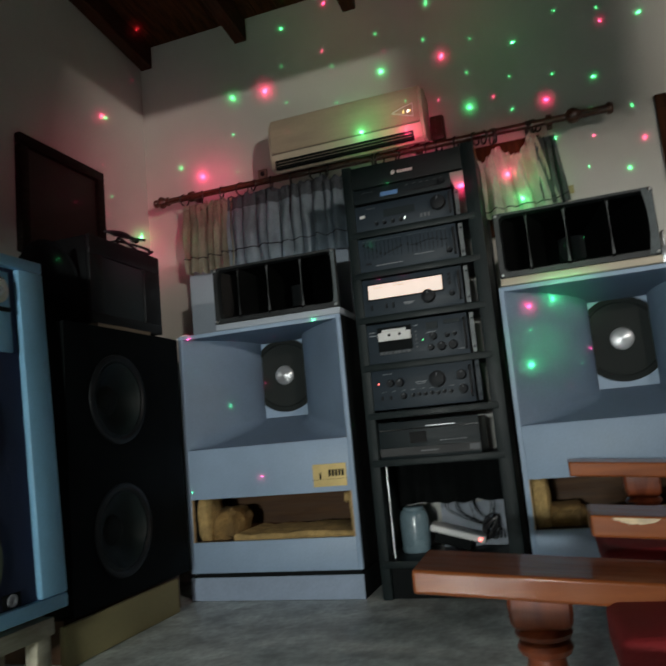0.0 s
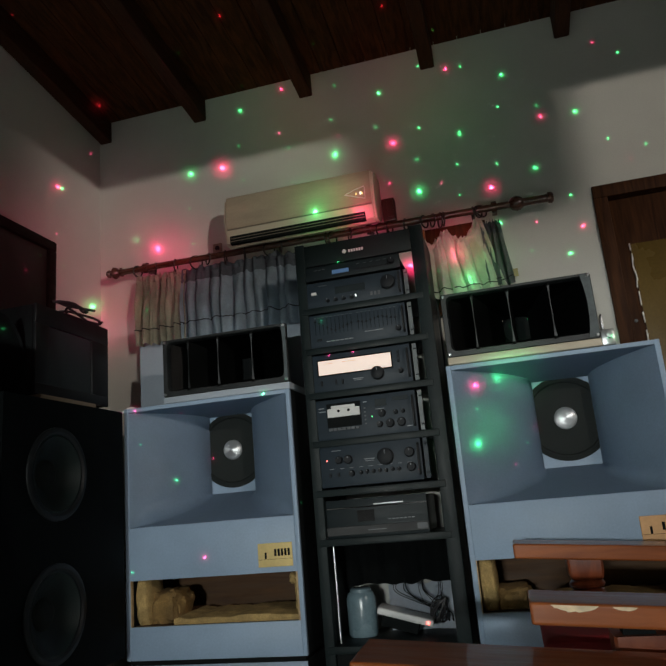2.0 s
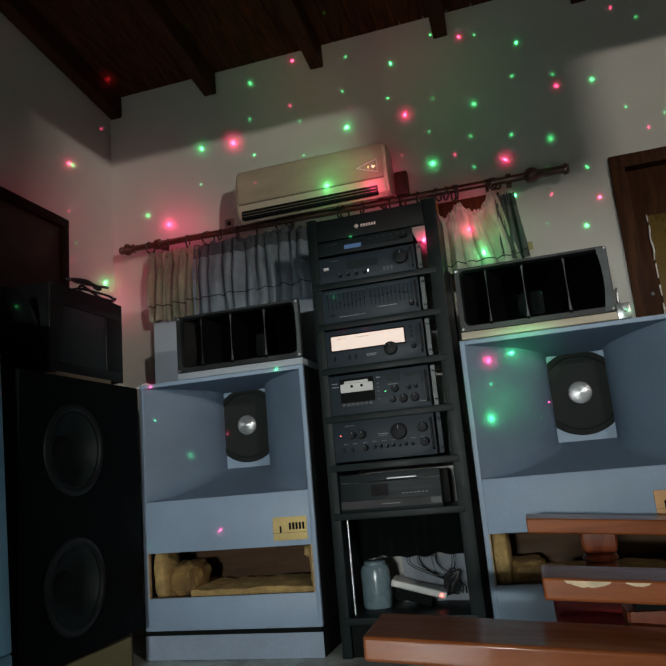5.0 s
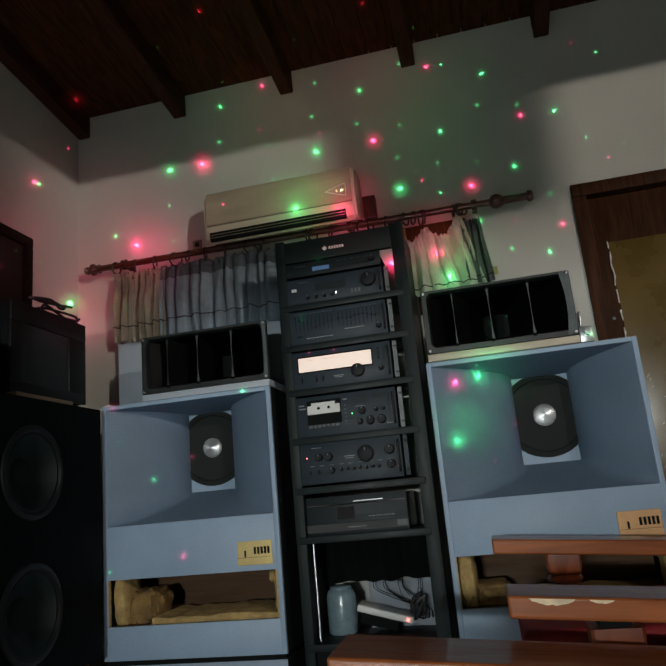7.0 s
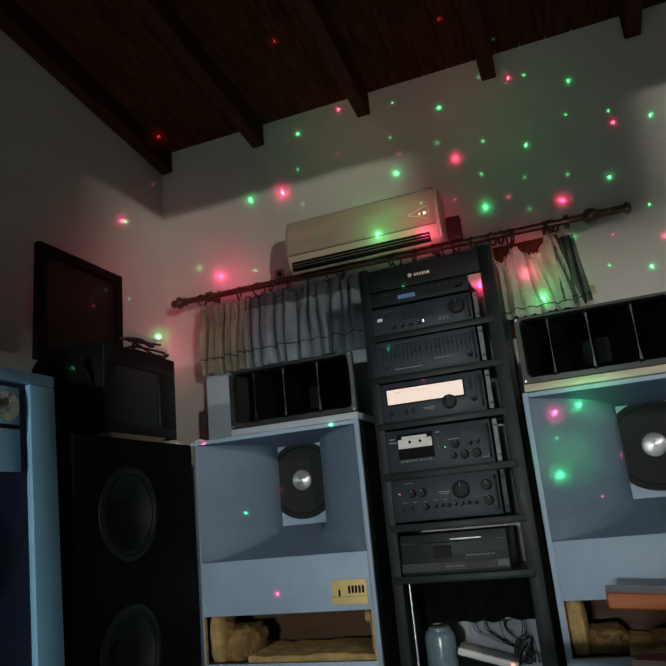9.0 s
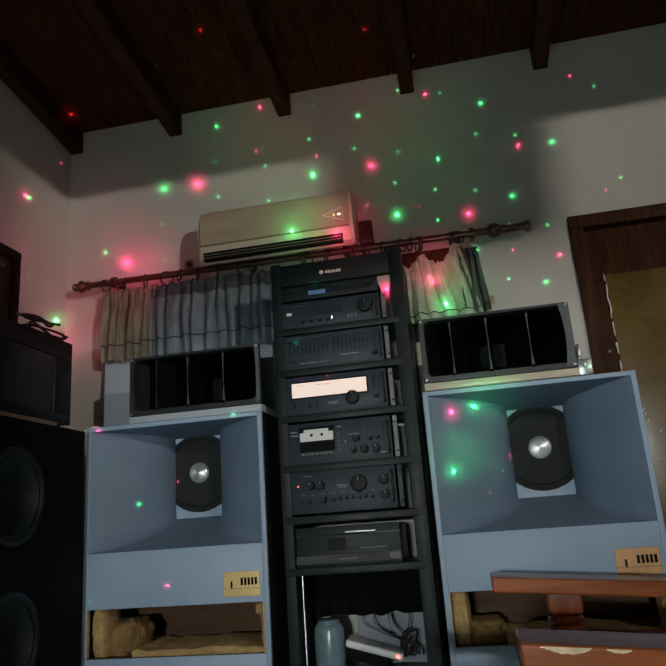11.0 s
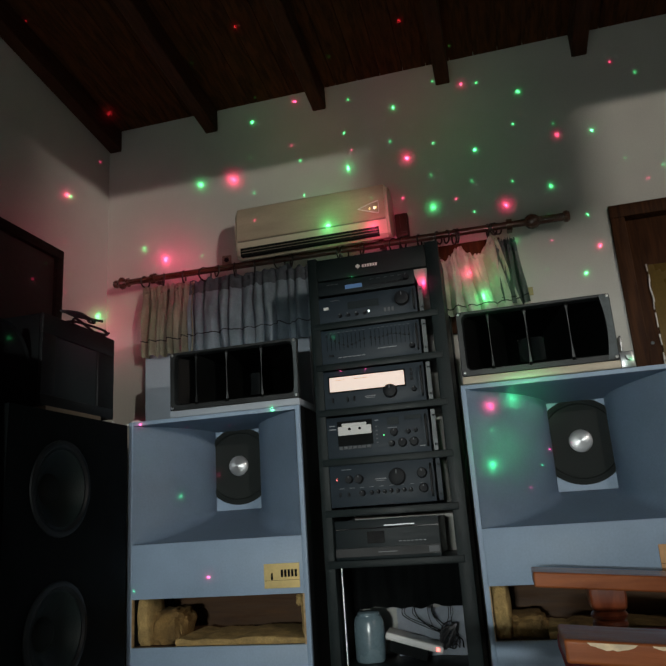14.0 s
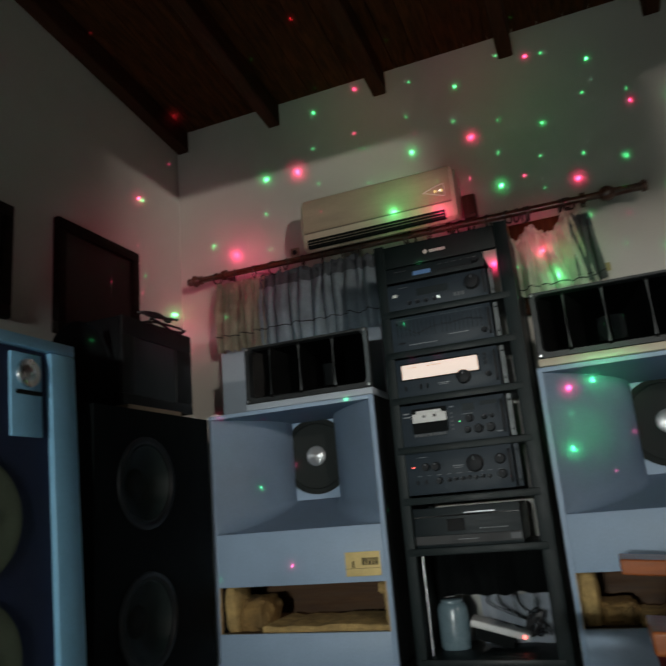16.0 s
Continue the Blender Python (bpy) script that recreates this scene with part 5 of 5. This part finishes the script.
# ---- armchairs: wide arms along x, open front towards -x ----
def armchair(m, label, gap, arms, aw, tilt, first=0.2, seat_from=0.3, pad_from=0.055, seat_z=0.332, seat_top=0.4, block=0.05):
    """arms: for each, how far it reaches past the chair's front line, its height there, and a gap above its post. They fall towards the back."""
    t = thing("armchair", m, label, "armchair", "row of wooden armchairs")
    L = 0.85
    for y, (off, az, drop) in zip((0.0, gap), arms):
        bm = B()
        box(bm, -off, L, y - aw / 2, y + aw / 2, az - 0.043, az, 0.006, 4)
        for v in bm.verts:
            v.co.z -= tilt * (v.co.x + off)
        part("armrest", bm, M_CHAIR, t, "wide varnished wooden armrest", 0.002)
        for x in (first - off, L - 0.1):
            ab = az - tilt * (x + off) - 0.043 - drop   # top of the block
            zt = ab - 0.062
            profile = ((0.03, 0.0), (0.04, 0.03), (0.03, 0.06), (0.042, 0.1), (0.046, 0.15), (0.038, zt - 0.09), (0.034, zt - 0.06), (0.034, zt - 0.054), (0.046, zt - 0.048), (0.05, zt - 0.038), (0.046, zt - 0.029), (0.037, zt - 0.025), (0.048, zt - 0.02), (0.052, zt - 0.012), (0.047, zt - 0.004), (0.04, zt))
            part("post", lathe(B(), profile, pose(x, y, 0), 28), M_CHAIRDARK, t, "turned mahogany post")
            bm = B()
            rings = []
            for z, k in ((ab + (0.004 if drop == 0 else 0.0), 0.99), (ab - 0.012, 1.0), (ab - 0.035, 0.99), (ab - 0.05, 0.95), (ab - 0.058, 0.87), (ab - 0.0625, 0.76)):   # a square block rounded off below
                rings.append([bm.verts.new((x + block * k * cx, y + block * 0.95 * k * cy, z)) for cx, cy in ((-1, -0.88), (-0.88, -1), (0.88, -1), (1, -0.88), (1, 0.88), (0.88, 1), (-0.88, 1), (-1, 0.88))])
            for a, b in zip(rings, rings[1:]):
                for k in range(8):
                    bm.faces.new((a[k], a[(k + 1) % 8], b[(k + 1) % 8], b[k]))
            bm.faces.new(rings[0]), bm.faces.new(rings[-1])
            part("post_block", bm, M_CHAIRDARK, t)
            # a black piece put in where the gap above the block is dark
            if drop:
                part("spacer", box(B(), x - 0.03, x + 0.03, y - 0.03, y + 0.03, ab, ab + drop + 0.003), M_MATT, t, "black piece filling the dark gap under the arm")
    for y in (0.03, gap - 0.03):
        bm = B()
        box(bm, max(first + 0.064, seat_from + 0.02), L - 0.165, y - 0.014, y + 0.014, seat_z - 0.082, seat_z - 0.002, 0.004)
        part("side_rail", bm, M_CHAIR, t)
    bm = B()
    box(bm, max(first + 0.064, seat_from + 0.02), L - 0.165, 0.046, gap - 0.046, seat_z - 0.07, seat_z - 0.002, 0.004)
    part("seat_base", bm, M_MATT, t)
    if pad_from > 0.2:   # bare black seat beside the loose cushion
        part("seat", box(B(), seat_from + 0.03, L - 0.08, 0.062, pad_from - 0.01, seat_z, seat_z + 0.014, 0.006), M_MATT, t, "black seat cloth")
    bm = B()
    box(bm, seat_from, L - 0.08, pad_from, gap - 0.06, seat_z, seat_top, 0.02, 4)
    part("seat_cushion", bm, M_CUSHION, t, "dark red seat cushion")
    bm = B()
    box(bm, L - 0.06, L, 0.062, gap - 0.062, 0.3, 0.46, 0.012)
    part("back_rail", bm, M_CHAIR, t)
    return t


M_RAWEDGE = mat("bare_worn_wood", (0.78, 0.62, 0.4), 0.5, var=0.2, scale=30, bump=0.1)
far_chair = armchair(pose(0.3215, 1.5375, 0, 0, 0, 0.8), "varnished mahogany armchair with red cushion before the loudspeaker", 0.72, ((0.0, 0.476, 0.019), (0.023, 0.531, 0.0)), 0.176, 0.08, 0.2, 0.02, 0.1, 0.31, 0.372)
armchair(pose(0.035, 0.535, 0, 0, 0, 2.4), "varnished mahogany armchair with wide arms and red cushion", 0.8, ((0.0, 0.42, 0.0), (0.0, 0.425, 0.0)), 0.198, 0.087, 0.214, 0.322, 0.5, 0.285, 0.362, 0.056)

# varnish rubbed off along the upper edge of one arm
worn_arm = [c for c in far_chair.children if c.name.startswith("armrest")][0]
for a, b, deep in ((0.04, 0.128, 0.014), (0.152, 0.198, 0.008)):
    bm = B()
    top, low = [], []
    for k in range(15):
        u = k / 14
        x = a + (b - a) * u
        edge = 0.4725 - 0.08 * x
        top.append(bm.verts.new((x, -0.0886, edge)))
        low.append(bm.verts.new((x, -0.0886, edge - deep * math.sin(math.pi * u) ** 0.6 * (0.85 + 0.3 * noise.noise(Vector((u * 9, a, 0)))))))
    for k in range(14):
        bm.faces.new((top[k], top[k + 1], low[k + 1], low[k]))
    part("worn_patch", bm, M_RAWEDGE, worn_arm, "bare wood where the varnish has worn off")

# ---- things on the rack's lowest shelf ----
jar = thing("plastic_jar", pose(-0.372, 2.93, 0.15), "wide blue-grey translucent plastic jar on the lowest shelf", "jar")
jb = lathe(B(), ((0.0001, 0), (0.055, 0.0), (0.061, 0.01), (0.062, 0.08), (0.06, 0.15), (0.052, 0.17), (0.046, 0.174)), pose(0, 0, 0), 36)
for v in jb.verts:   # squashed and dented a little
    v.co.x *= 1.0 + 0.04 * noise.noise(v.co * 18)
    v.co.y *= 0.8
part("body", jb, M_JAR, jar)
part("lid", lathe(B(), ((0.044, 0.172), (0.044, 0.184), (0.038, 0.188), (0.0001, 0.188)), pose(0, 0, 0), 32), M_JAR, jar)
bm = B()
g = [[bm.verts.new((-0.27 + 0.285 * i / 10, 3.02 + 0.008 * math.sin(i * 1.2) + 0.006 * j / 6, 0.15 + (0.19 + 0.012 * math.sin(i * 0.9)) * j / 6)) for j in range(7)] for i in range(11)]
for i in range(10):
    for j in range(6):
        bm.faces.new((g[i][j], g[i + 1][j], g[i + 1][j + 1], g[i][j + 1]))
bmesh.ops.solidify(bm, geom=list(bm.faces), thickness=0.003)
tagged(part("paper_sheet", bm, M_PAPER), "crumpled pale blue paper standing on the shelf", "paper")
ro = thing("router", pose(-0.188, 2.93, 0.224, 0, 16, 4), "white router lying tilted with a red lamp", "router")
bm = B()
box(bm, -0.115, 0.115, -0.06, 0.06, -0.014, 0.014, 0.007, 3)
part("case", bm, M_WHITE, ro)
bm = B()
box(bm, 0.088, 0.1, -0.063, -0.059, -0.007, 0.006, 0.001, 1)
part("status_lamp", bm, M_REDLED, ro, "bright red status lamp")
bm = B()
box(bm, -0.09, 0.06, -0.05, 0.05, -0.055, -0.0145, 0.003)
part("black_adapter", bm, M_MATT, ro)
for k in range(10):
    random.seed(50 + k)
    x = -0.235 + 0.2 * random.random()
    e = -0.09 + 0.08 * random.random()
    p = [(x, 2.985, 0.36), (x + 0.01 * random.uniform(-1, 1), 2.98, 0.31), (x * 0.5 + e * 0.5 + 0.02 * random.uniform(-1, 1), 2.972, 0.26), (e, 2.96 + 0.01 * random.random(), 0.225), (e + random.uniform(-0.03, 0.03), 2.95, 0.19)]
    tagged(part("thin_cable", tube(B(), spline(p, 6), random.choice((0.0012, 0.0016, 0.0024)), 5), M_MATT), "thin black cable hanging in the rack", "cable", "cables in the rack")
for k in range(3):
    random.seed(80 + k)
    p = [(-0.055 + 0.028 * math.cos(q * 1.25 + k) + random.uniform(-0.012, 0.012), 2.95 + 0.01 * math.sin(q + k), 0.235 + 0.045 * math.sin(q * 1.25 + k * 2) + random.uniform(-0.01, 0.01)) for q in range(16)]
    tagged(part("cable_tangle", tube(B(), spline(p, 5), 0.0028, 5), M_CORD), "tangle of thin black cables", "cable", "cables in the rack")
bm = B()
n = 30
g = [[bm.verts.new((-0.44 + 0.455 * i / n, 2.99 + 0.012 * math.sin(i * 0.9) + 0.01 * noise.noise(Vector((i * 0.4, j, 1))), 0.53 - (0.19 + 0.018 * noise.noise(Vector((i * 0.25, 3, 0)))) * j / 6)) for j in range(7)] for i in range(n + 1)]
for i in range(n):
    for j in range(6):
        bm.faces.new((g[i][j], g[i + 1][j], g[i + 1][j + 1], g[i][j + 1]))
bmesh.ops.solidify(bm, geom=list(bm.faces), thickness=0.002)
tagged(part("black_cloth", bm, M_MATT), "black cloth hanging under the shelf in the rack", "cloth")
bm = B()
tube(bm, ((-0.437, 2.80, 0.15), (-0.437, 2.80, 0.53)), 0.005, 10)
tagged(part("chrome_rod", bm, M_STEEL), "thin chrome rod standing in the rack", "rod")
